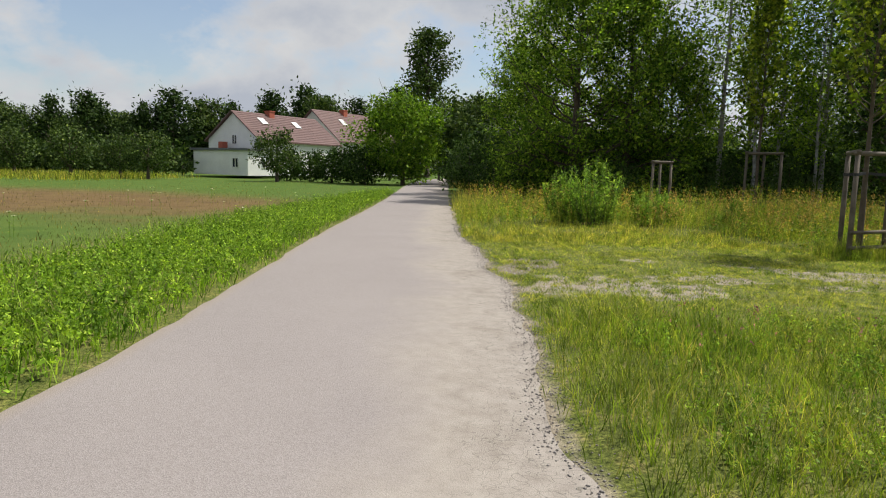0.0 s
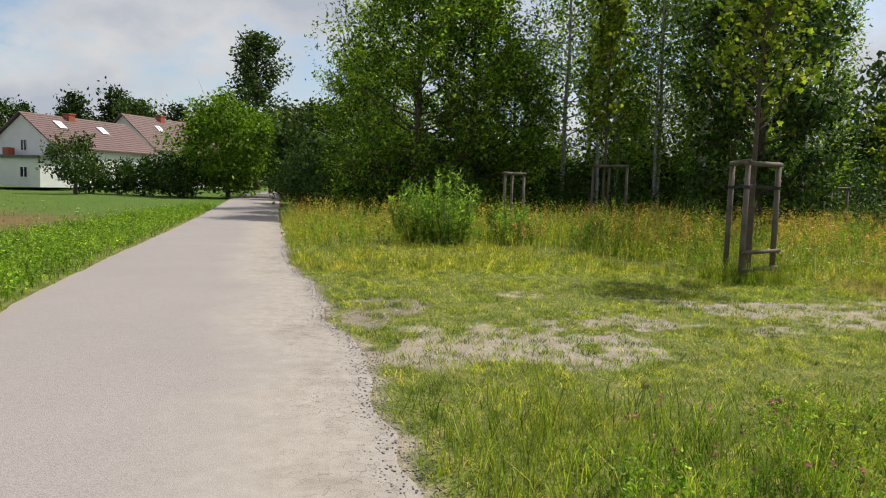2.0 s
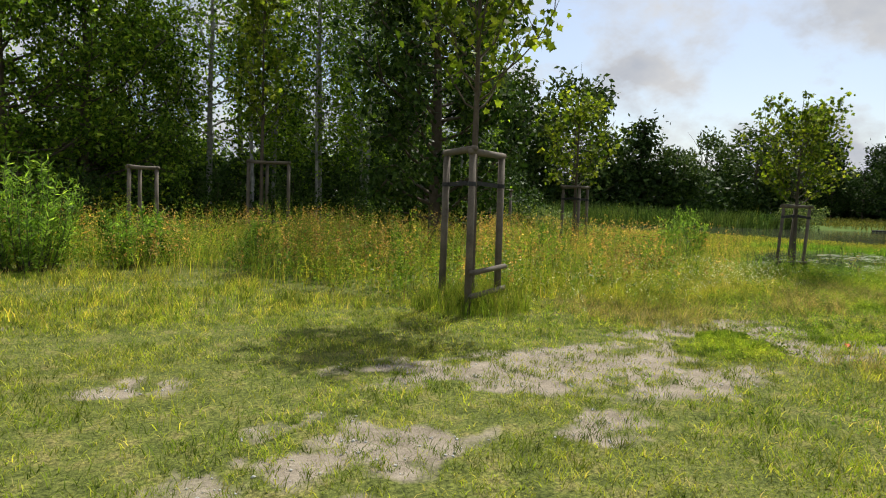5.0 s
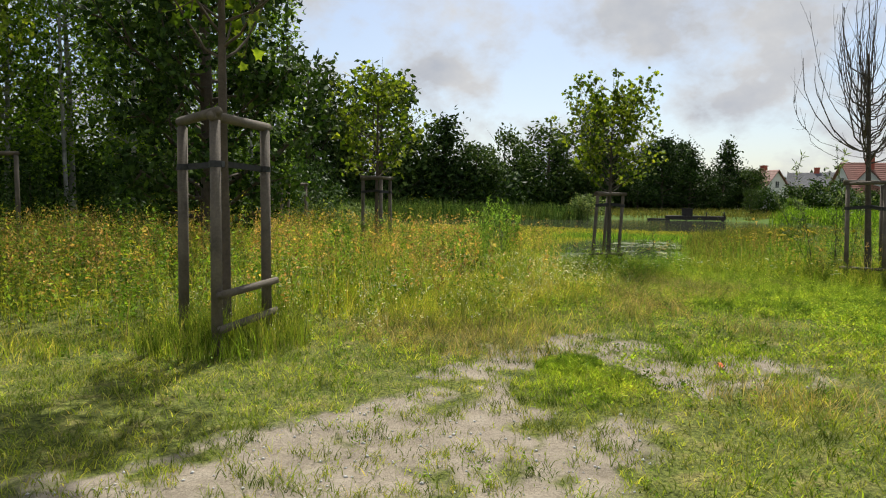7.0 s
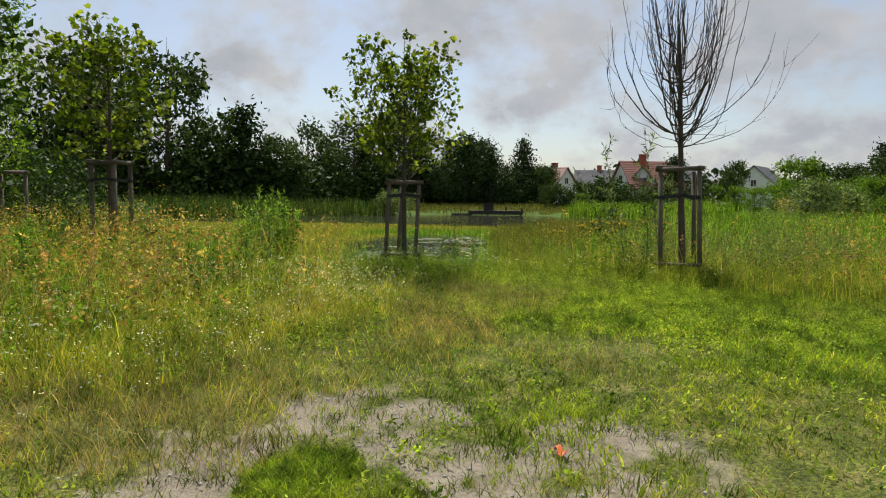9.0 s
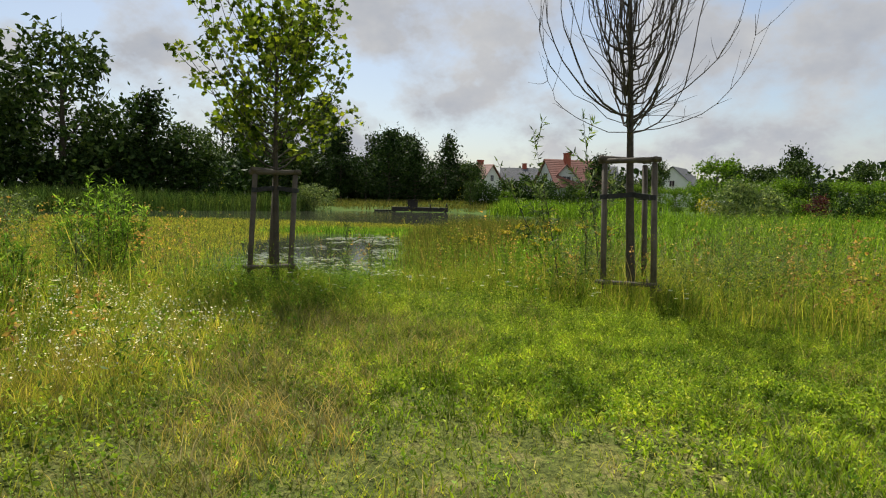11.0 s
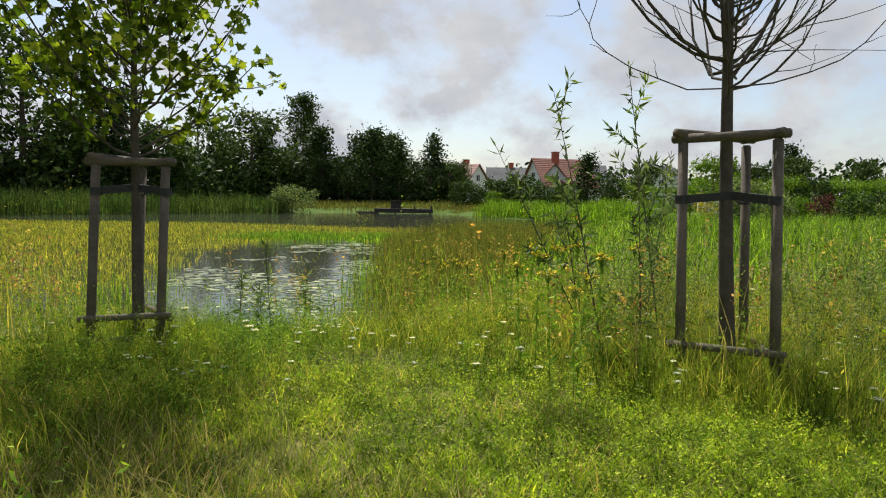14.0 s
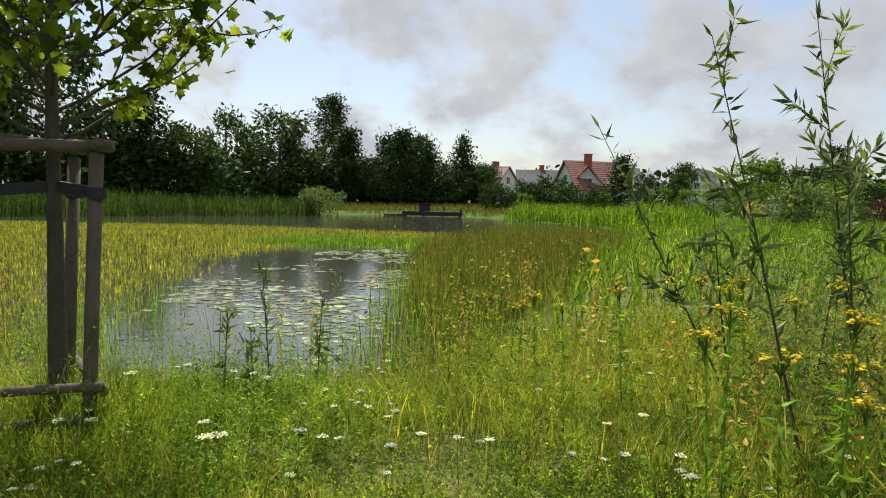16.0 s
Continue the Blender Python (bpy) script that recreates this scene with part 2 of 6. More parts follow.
SLATE = plain("grey_roofing", (0.09, 0.094, 0.10), (0.15, 0.155, 0.165), 1.5, 0.9, bump=0.2, fine=14)
BRICK = plain("red_brick", (0.3, 0.07, 0.04), (0.42, 0.12, 0.07), 5, 0.85, bump=0.3)
DARKWOOD = plain("dark_timber", (0.016, 0.014, 0.012), (0.045, 0.039, 0.033), 4, 0.8, bump=0.3)
STEEL = plain("galvanised_steel", (0.3, 0.31, 0.32), (0.42, 0.43, 0.44), 4, 0.45, 0.7, bump=0.05)
CONCRETE = plain("pale_concrete", (0.42, 0.42, 0.41), (0.55, 0.55, 0.53), 3, 0.85, bump=0.2)
CRUMB = plain("broken_asphalt", (0.16, 0.145, 0.135), (0.30, 0.27, 0.25), 60, 0.95, bump=0.2)
ORANGE = plain("orange_plastic", (0.6, 0.1, 0.03), (0.7, 0.16, 0.05), 20, 0.5, bump=0.0)
GLASS_DARK = plain("window_glass", (0.02, 0.024, 0.03), (0.035, 0.04, 0.05), 2, 0.08, bump=0.0)


def ground_material():
    m, nt, nd, lk, b = shader("meadow_soil")
    at = nd.new("ShaderNodeAttribute")
    at.attribute_name = "bare"
    sepn = nd.new("ShaderNodeSeparateColor")
    lk.new(at.outputs["Color"], sepn.inputs[0])
    big, mid, fine = noise_tex(nt, 0.35, 5), noise_tex(nt, 4.0, 6, 0.65), noise_tex(nt, 60.0, 4, 0.7)
    green = ramp(nt, mid, ((0.3, (0.06, 0.078, 0.02)), (0.5, (0.125, 0.145, 0.036)), (0.7, (0.22, 0.195, 0.075))))
    mat = ramp(nt, noise_tex(nt, 38.0, 5, 0.75), ((0.36, (0.35, 0.38, 0.3)), (0.5, (1.0, 1.0, 1.0)), (0.62, (1.7, 1.65, 1.4))))
    green = blend(nt, 1.0, green, mat, "MULTIPLY")
    far = ramp(nt, noise_tex(nt, 0.9, 6, 0.7), ((0.3, (0.055, 0.10, 0.018)), (0.6, (0.09, 0.145, 0.026)), (0.8, (0.14, 0.16, 0.04))))
    green = blend(nt, sepn.outputs[1], green, far)
    brown = ramp(nt, noise_tex(nt, 0.8, 7, 0.7), ((0.3, (0.10, 0.065, 0.03)), (0.6, (0.17, 0.115, 0.05)), (0.8, (0.16, 0.15, 0.045))))
    green = blend(nt, sepn.outputs[2], green, brown)
    sand = ramp(nt, mid, ((0.28, (0.16, 0.13, 0.092)), (0.5, (0.31, 0.262, 0.192)), (0.72, (0.43, 0.375, 0.285))))
    grit = ramp(nt, fine, ((0.3, (0.10, 0.085, 0.065)), (0.7, (0.44, 0.39, 0.32))))
    sand = blend(nt, 0.35, sand, grit)
    sharp = nd.new("ShaderNodeMapRange")
    sharp.inputs["From Min"].default_value, sharp.inputs["From Max"].default_value = 0.30, 0.66
    ad = nd.new("ShaderNodeMath"); ad.operation = "MULTIPLY_ADD"; ad.inputs[1].default_value = 0.7
    lk.new(mid, ad.inputs[0]); 
    ad2 = nd.new("ShaderNodeMath"); ad2.operation = "SUBTRACT"; ad2.inputs[1].default_value = 0.34
    lk.new(sepn.outputs[0], ad2.inputs[0]); lk.new(ad2.outputs[0], ad.inputs[2])
    lk.new(ad.outputs[0], sharp.inputs["Value"])
    wet = nd.new("ShaderNodeMath"); wet.operation = "MULTIPLY"
    lk.new(at.outputs["Alpha"], wet.inputs[0]); lk.new(ramp(nt, mid, ((0.35, (0.1, 0.1, 0.1)), (0.6, (0.75, 0.75, 0.75)))), wet.inputs[1])
    soil = blend(nt, wet.outputs[0], blend(nt, sharp.outputs[0], green, sand), (0.11, 0.09, 0.065))
    lk.new(soil, b.inputs["Base Color"])
    b.inputs["Roughness"].default_value = 0.95
    b.inputs["Specular IOR Level"].default_value = 0.1
    sm = nd.new("ShaderNodeMath"); sm.operation = "MULTIPLY_ADD"; sm.inputs[1].default_value = 0.3
    lk.new(fine, sm.inputs[0]); lk.new(mid, sm.inputs[2])
    bumped(nt, sm.outputs[0], b, 0.8, 0.06)
    return m


def asphalt_material():
    m, nt, nd, lk, b = shader("worn_asphalt")
    uv = nd.new("ShaderNodeUVMap")
    uv.uv_map = "UVMap"
    sp = nd.new("ShaderNodeSeparateXYZ")
    lk.new(uv.outputs[0], sp.inputs[0])
    fine, mid, big = noise_tex(nt, 160.0, 3, 0.7), noise_tex(nt, 7.0, 6, 0.65), noise_tex(nt, 0.7, 5)
    stone = nd.new("ShaderNodeTexVoronoi")
    stone.inputs["Scale"].default_value = 140.0
    tc = nd.new("ShaderNodeTexCoord")
    lk.new(tc.outputs["Object"], stone.inputs["Vector"])
    grain = ramp(nt, stone.outputs["Color"], ((0.15, (0.19, 0.168, 0.16)), (0.5, (0.275, 0.245, 0.235)), (0.9, (0.35, 0.318, 0.305))))
    col = ramp(nt, big, ((0.3, (0.245, 0.22, 0.21)), (0.7, (0.29, 0.262, 0.248))))
    col = blend(nt, 0.5, col, grain)
    # sand washed over the right-hand side
    sandy = nd.new("ShaderNodeMapRange")
    sandy.inputs["From Min"].default_value, sandy.inputs["From Max"].default_value, sandy.inputs["To Max"].default_value = 0.60, 0.80, 0.75
    wob = nd.new("ShaderNodeMath"); wob.operation = "MULTIPLY_ADD"; wob.inputs[1].default_value = 0.45
    shift = nd.new("ShaderNodeMath"); shift.operation = "SUBTRACT"; shift.inputs[1].default_value = 0.225
    lk.new(sp.outputs[0], shift.inputs[0]); lk.new(big, wob.inputs[0]); lk.new(shift.outputs[0], wob.inputs[2])
    lk.new(wob.outputs[0], sandy.inputs["Value"])
    sand = ramp(nt, mid, ((0.3, (0.27, 0.238, 0.205)), (0.5, (0.325, 0.29, 0.25)), (0.7, (0.37, 0.335, 0.29))))
    col = blend(nt, sandy.outputs[0], col, sand)
    lip = nd.new("ShaderNodeMapRange")
    lip.inputs["From Min"].default_value, lip.inputs["From Max"].default_value, lip.inputs["To Max"].default_value = 0.05, 0.005, 0.55
    lk.new(sp.outputs[0], lip.inputs["Value"])
    col = blend(nt, lip.outputs[0], col, (0.29, 0.24, 0.185))
    # cracked right-hand edge
    crack = nd.new("ShaderNodeTexVoronoi")
    crack.feature = "DISTANCE_TO_EDGE"
    crack.inputs["Scale"].default_value = 7.0
    warp = nd.new("ShaderNodeTexNoise")
    warp.inputs["Scale"].default_value = 5.0
    lk.new(tc.outputs["Object"], warp.inputs["Vector"])
    wv = nd.new("ShaderNodeVectorMath"); wv.operation = "MULTIPLY_ADD"
    wv.inputs[1].default_value = (0.8, 0.8, 0.8)
    lk.new(warp.outputs["Color"], wv.inputs[0]); lk.new(tc.outputs["Object"], wv.inputs[2])
    lk.new(wv.outputs[0], crack.inputs["Vector"])
    line = nd.new("ShaderNodeMapRange")
    line.inputs["From Min"].default_value, line.inputs["From Max"].default_value = 0.03, 0.004
    lk.new(crack.outputs["Distance"], line.inputs["Value"])
    edge = nd.new("ShaderNodeMapRange")
    edge.inputs["From Min"].default_value, edge.inputs["From Max"].default_value, edge.inputs["To Max"].default_value = 0.74, 0.9, 0.6
    lk.new(wob.outputs[0], edge.inputs["Value"])
    mul = nd.new("ShaderNodeMath"); mul.operation = "MULTIPLY"
    lk.new(line.outputs[0], mul.inputs[0]); lk.new(edge.outputs[0], mul.inputs[1])
    col = blend(nt, mul.outputs[0], col, (0.09, 0.085, 0.07))
    stain = ramp(nt, noise_tex(nt, 1.3, 7, 0.7), ((0.5, (1, 1, 1)), (0.68, (0.5, 0.47, 0.43))))
    col = blend(nt, edge.outputs[0], col, blend(nt, 1.0, col, stain, "MULTIPLY"))
    lk.new(col, b.inputs["Base Color"])
    b.inputs["Roughness"].default_value = 0.9
    b.inputs["Specular IOR Level"].default_value = 0.15
    hgt = nd.new("ShaderNodeMath"); hgt.operation = "SUBTRACT"
    lk.new(stone.outputs["Distance"], hgt.inputs[0]); lk.new(mul.outputs[0], hgt.inputs[1])
    bumped(nt, hgt.outputs[0], b, 0.4, 0.008)
    return m


def water_material():
    m, nt, nd, lk, b = shader("pond_water")
    b.inputs["Base Color"].default_value = (0.06, 0.065, 0.045, 1)
    b.inputs["Roughness"].default_value = 0.06
    b.inputs["IOR"].default_value = 1.33
    bumped(nt, noise_tex(nt, 5.0, 4), b, 0.16, 0.03)
    return m


SOIL, ASPHALT, WATER = ground_material(), asphalt_material(), water_material()

# ---- numeric helpers ----
RNG = np.random.default_rng(7)


def lattice(ix, iy, seed):
    n = (ix.astype(np.int64) * 374761393 + iy.astype(np.int64) * 668265263 + seed * 1442695041) & 0xFFFFFFFF
    n = ((n ^ (n >> 13)) * 1274126177) & 0xFFFFFFFF
    return ((n ^ (n >> 16)) & 0xFFFF) / 65535.0


def vnoise(x, y, scale, seed=0, octaves=3):
    """Value noise in 0..1."""
    total, amp, norm = 0.0, 1.0, 0.0
    for o in range(octaves):
        px, py = x / scale * 2 ** o, y / scale * 2 ** o
        ix, iy = np.floor(px), np.floor(py)
        fx, fy = px - ix, py - iy
        fx, fy = fx * fx * (3 - 2 * fx), fy * fy * (3 - 2 * fy)
        s = seed + 31 * o
        a = lattice(ix, iy, s) * (1 - fx) + lattice(ix + 1, iy, s) * fx
        c = lattice(ix, iy + 1, s) * (1 - fx) + lattice(ix + 1, iy + 1, s) * fx
        total, norm, amp = total + amp * (a * (1 - fy) + c * fy), norm + amp, amp * 0.5
    return total / norm


def step(e0, e1, v):
    t = np.clip((v - e0) / (e1 - e0), 0, 1)
    return t * t * (3 - 2 * t)


def poly_sd(x, y, poly):
    """Distance to a closed outline, negative inside."""
    d, inside = np.full(np.shape(x), 1e9), np.zeros(np.shape(x), bool)
    for (ax, ay), (bx, by) in zip(poly, poly[1:] + poly[:1]):
        ex, ey = bx - ax, by - ay
        t = np.clip(((x - ax) * ex + (y - ay) * ey) / (ex * ex + ey * ey), 0, 1)
        d = np.minimum(d, np.hypot(x - ax - t * ex, y - ay - t * ey))
        hit = ((ay > y) != (by > y)) & (x < (bx - ax) * (y - ay) / ((by - ay) or 1e-9) + ax)
        inside ^= hit
    return np.where(inside, -d, d)


POND = [(16.9, 10.4), (16.6, 14), (16.4, 19), (19, 27), (25, 38), (34, 52), (48, 54), (62, 48), (76, 40), (84, 37), (86, 24), (76, 19), (68, 11), (55, 8.5), (42, 8), (30, 9.0), (22, 9.8)]
WATER_Z = -0.35
ROAD_Y = [-9, 1.5, 2.9, 4.3, 5.9, 8, 11.2, 14, 20, 30, 36, 51, 72, 90, 125]
ROAD_L = [-3.6, -3.63, -3.66, -3.8, -3.98, -4.2, -4.58, -4.85, -5.35, -6.3, -6.95, -8.6, -10.4, -10.6, -6]
ROAD_R = [-0.36, -0.37, -0.42, -0.53, -0.68, -0.95, -1.42, -1.84, -2.45, -3.3, -3.85, -5.0, -6.9, -7.2, -2.6]
BARE = [(2.05, 8.06, 0.75, 0.55), (1.3, 7.3, 1.0, 0.5), (0.5, 7.5, 0.8, 0.5), (4.05, 9.14, 0.85, 0.35), (3.35, 9.5, 0.5, 0.22), (4.87, 8.5, 0.75, 0.4),
        (6.5, 9.25, 0.8, 0.22), (7.4, 8.85, 0.55, 0.25), (3.58, 7.65, 0.35, 0.25), (0.45, 12.45, 0.6, 0.16), (1.3, 9.87, 0.4, 0.22), (0.0, 6.9, 0.7, 0.5),
        (4.5, 8.75, 0.7, 0.4), (5.1, 7.95, 0.7, 0.35), (7.05, 8.3, 0.4, 0.25), (6.75, 9.2, 0.8, 0.35), (7.35, 8.5, 0.6, 0.35), (7.5, 7.6, 0.4, 0.45), (7.4, 9.05, 0.45, 0.3),
        (7.05, 7.9, 0.5, 0.3), (1.75, 7.15, 0.6, 0.35), (0.9, 6.7, 0.9, 0.4), (3.9, 8.7, 0.6, 0.35), (5.6, 8.6, 0.6, 0.35), (5.3, 9.25, 0.5, 0.2)]
ISLES = [(6.41, 8.37, 0.55, 0.42), (6.87, 8.68, 0.3, 0.22), (3.0, 8.5, 0.5, 0.3), (2.75, 7.35, 0.5, 0.4)]  # green mats within the sand


def mud(x, y):
    """Trodden wet soil between the lane and the sand."""
    d = np.minimum(np.hypot((x + 0.3) / 0.45, (y - 9.1) / 0.6), np.hypot((x + 0.55) / 0.3, (y - 8.4) / 0.5))
    return step(1.3, 0.6, d + 0.7 * (vnoise(x, y, 0.35, 8) - 0.5))


def road_l(y):
    return np.interp(y, ROAD_Y, ROAD_L) + 0.10 * (vnoise(y * 0 + 3.0, y, 0.7, 5) - 0.5)


def road_r(y):
    return np.interp(y, ROAD_Y, ROAD_R) + 0.34 * (vnoise(y * 0 + 9.0, y, 0.9, 6) - 0.5)


def bare(x, y):
    v = np.zeros(np.shape(x))
    for cx, cy, rx, ry in BARE:
        v = np.maximum(v, 1.35 - np.hypot((x - cx) / rx, (y - cy) / ry) * 0.72)
    for cx, cy, rx, ry in ISLES:
        v = v - 1.6 * step(1.25, 0.7, np.hypot((x - cx) / rx, (y - cy) / ry))
    v = np.maximum(v, 0.9 * mud(x, y))
    n = vnoise(x, y, 0.8, 11, 4)
    edge_strip = np.clip(1 - np.abs(x - road_r(y)) / 0.25, 0, 1) * 0.7
    tuft = step(0.48, 0.62, vnoise(x, y, 0.26, 12, 3))
    return np.clip(np.maximum(v * (0.55 + 0.9 * n) + 0.02 - 0.62 * tuft, edge_strip * (0.5 + n)), 0, 1)


def height(x, y):
    h = 0.05 * (vnoise(x, y, 2.5, 3) - 0.5) + 0.06 * step(5, 9, x)
    on_road = step(0.5, 0.0, np.maximum(road_l(y) - x, x - road_r(y)))
    h = h * (1 - on_road) - 0.03 * on_road
    h = h - 0.05 * step(-4, -8, x)
    h = h + 0.75 * step(86, 108, x)
    sd = poly_sd(x, y, POND)
    near = step(2.4, -0.2, sd)
    h = h * (1 - near) + near * -0.36
    return np.where(sd < 0, h - 0.5 * step(0, -4, sd), h)


def mesh_of(name, verts, faces_flat, counts, mat, smooth=False):
    me = bpy.data.meshes.new(name)
    me.vertices.add(len(verts))
    me.vertices.foreach_set("co", np.ascontiguousarray(verts, np.float32).ravel())
    me.loops.add(len(faces_flat))
    me.loops.foreach_set("vertex_index", np.ascontiguousarray(faces_flat, np.int32))
    me.polygons.add(len(counts))
    me.polygons.foreach_set("loop_start", np.concatenate(([0], np.cumsum(counts)[:-1])).astype(np.int32))
    if smooth:
        me.polygons.foreach_set("use_smooth", np.ones(len(counts), bool))
    me.update(calc_edges=True)
    if mat:
        me.materials.append(mat)
    return me


def part(name, data, parent, label=""):
    """Links a mesh (or bmesh with its material) as one object under a thing."""
    ob = new(name, data)
    ob.parent = parent
    return tagged(ob, label) if label else ob


def bm_mesh(name, bm, mat, smooth=False):
    me = bpy.data.meshes.new(name)
    bmesh.ops.recalc_face_normals(bm, faces=bm.faces)
    for f in bm.faces:
        f.smooth = smooth
    bm.to_mesh(me)
    bm.free()
    me.materials.append(mat)
    return me


def thing(name, x, y, z, label, category, group="", rz=0.0):
    ob = new(name)
    ob.empty_display_size = 0.2
    ob.matrix_basis = pose(x, y, z, 0, 0, rz)
    return tagged(ob, label, category, group)


def blades(name, x, y, h, w, bend, mat, z=None, stiff=0.5):
    """Grass: each blade a bent strip with a pointed tip."""
    n = len(x)
    z = height(x, y) - 0.01 if z is None else z
    a, f = RNG.uniform(0, 2 * np.pi, n), RNG.uniform(0, 2 * np.pi, n)
    sx, sy = np.cos(a) * w / 2, np.sin(a) * w / 2
    bx, by = np.cos(f) * bend * h, np.sin(f) * bend * h
    v = np.empty((n, 5, 3))
    for k, (u, s, t) in enumerate(((0, 1, 0), (0, -1, 0), (stiff, 0.75, 0.3), (stiff, -0.75, 0.3), (1, 0, 1))):
        v[:, k, 0], v[:, k, 1], v[:, k, 2] = x + s * sx + bx * t, y + s * sy + by * t, z + h * u * (1 - 0.25 * bend * t)
    base = (np.arange(n) * 5)[:, None]
    faces = np.hstack((base + [0, 1, 3, 2], base + [2, 3, 4])).ravel()
    return mesh_of(name, v.reshape(-1, 3), faces, np.tile([4, 3], n), mat)


DIAMOND = [(0, 0), (0.45, 0.26), (1, 0), (0.45, -0.26)]
NARROW = [(0, 0), (0.4, 0.10), (1, 0), (0.4, -0.10)]
LANCE = [(0, 0), (0.4, 0.16), (1, 0), (0.4, -0.16)]
OVAL = [(0, 0), (0.25, 0.22), (0.6, 0.25), (1, 0), (0.6, -0.25), (0.25, -0.22)]
LOBED = [(0, 0), (0.12, 0.16), (0.05, 0.42), (0.32, 0.34), (0.5, 0.55), (0.62, 0.27), (1, 0), (0.62, -0.27), (0.5, -0.55), (0.32, -0.34), (0.05, -0.42), (0.12, -0.16)]
ROUND = [(math.cos(k * math.pi / 3) * 0.5, math.sin(k * math.pi / 3) * 0.5) for k in range(6)]


def unit(v):
    return v / np.maximum(np.linalg.norm(v, axis=1, keepdims=True), 1e-6)


def leaf_arrays(centers, size, shape, upward=0.6, droop=0.2, fold=0.12, dirs=None):
    n = len(centers)
    nor = RNG.normal(size=(n, 3))
    nor[:, 2] += upward
    nor = unit(nor)
    d = RNG.normal(size=(n, 3)) if dirs is None else dirs + 0.35 * RNG.normal(size=(n, 3))
    d[:, 2] -= droop
    d = unit(d - nor * (d * nor).sum(1, keepdims=True))
    s = np.cross(nor, d)
    t = np.array(shape)
    v = centers[:, None, :] + size[:, None, None] * (d[:, None, :] * t[None, :, 0:1] + s[:, None, :] * t[None, :, 1:2] - nor[:, None, :] * fold * np.abs(t[None, :, 1:2]) * 2)
    k = len(t)
    return v.reshape(-1, 3), np.arange(n * k), np.full(n, k)


def leaf_mesh(name, centers, size, shape, mat, **kw):
    return mesh_of(name, *leaf_arrays(centers, size, shape, **kw), mat)


def tube_arrays(paths, sides=6):
    vs, fs, off = [], [], 0
    ring = np.linspace(0, 2 * np.pi, sides, endpoint=False)
    for pts, rad in paths:
        pts = np.asarray(pts, float)
        tan = unit(np.gradient(pts, axis=0))
        ref = np.where(np.abs(tan[:, 2:3]) > 0.9, np.array([[1.0, 0, 0]]), np.array([[0, 0, 1.0]]))
        u = unit(np.cross(tan, ref))
        w = np.cross(tan, u)
        v = pts[:, None, :] + np.asarray(rad)[:, None, None] * (u[:, None, :] * np.cos(ring)[None, :, None] + w[:, None, :] * np.sin(ring)[None, :, None])
        vs.append(v.reshape(-1, 3))
        m = len(pts)
        i = np.arange(m - 1)[:, None] * sides + np.arange(sides)[None, :]
        j = np.arange(m - 1)[:, None] * sides + (np.arange(sides)[None, :] + 1) % sides
        fs.append((np.stack((i, j, j + sides, i + sides), -1).reshape(-1, 4) + off))
        off += m * sides
    f = np.concatenate(fs)
    return np.concatenate(vs), f.ravel(), np.full(len(f), 4)


def tube_mesh(name, paths, mat, sides=6):
    return mesh_of(name, *tube_arrays(paths, sides), mat, True)


def box(bm, x0, y0, z0, x1, y1, z1):
    m = Matrix.Translation(((x0 + x1) / 2, (y0 + y1) / 2, (z0 + z1) / 2)) @ Matrix.Diagonal((x1 - x0, y1 - y0, z1 - z0, 1))
    return bmesh.ops.create_cube(bm, size=1, matrix=m)


def bevel_all(bm, width):
    bmesh.ops.bevel(bm, geom=bm.edges[:], offset=width, segments=1, affect="EDGES")


# ---- the ground, road and water ----
def axis(lo, hi, fine_lo, fine_hi, fine):
    core = np.arange(fine_lo, fine_hi + 1e-6, fine)
    out_hi, out_lo, s = [], [], fine
    p = fine_hi
    while p < hi:
        s *= 1.16
        p += s
        out_hi.append(p)
    p, s = fine_lo, fine
    while p > lo:
        s *= 1.16
        p -= s
        out_lo.append(p)
    return np.concatenate((out_lo[::-1], core, out_hi))


gx, gy = axis(-1500, 2000, -2.0, 12, 0.1), axis(-1500, 2000, 4.5, 13.5, 0.1)
GX, GY = np.meshgrid(gx, gy)
gv = np.stack((GX, GY, height(GX, GY)), -1).reshape(-1, 3)
nx, ny = len(gx), len(gy)
q = (np.arange(ny - 1)[:, None] * nx + np.arange(nx - 1)[None, :]).reshape(-1, 1)
ground_me = mesh_of("ground", gv, (q + [0, 1, nx + 1, nx]).ravel(), np.full(len(q), 4), SOIL, True)
layer = ground_me.color_attributes.new("bare", "FLOAT_COLOR", "POINT")
fx, fy = GX.ravel(), GY.ravel()
col = np.zeros((len(fx), 4), np.float32)
col[:, 0] = bare(fx, fy)
col[:, 1] = np.maximum(step(-7, -10, fx), np.maximum(step(30, 45, fx), step(28, 40, fy)))
field_n = vnoise(fx, fy, 9, 21, 4)
col[:, 2] = step(-8, -10, fx) * step(34, 27, fy + 0.5 * (fx + 18) * (fx > -18)) * step(0.22, 0.44, field_n + 0.012 * (-fx - 12))
col[:, 3] = mud(fx, fy)
layer.data.foreach_set("color", col.ravel())
tagged(new("ground", ground_me), "grassy meadow ground with bare sandy patches", "ground", kind="structure")

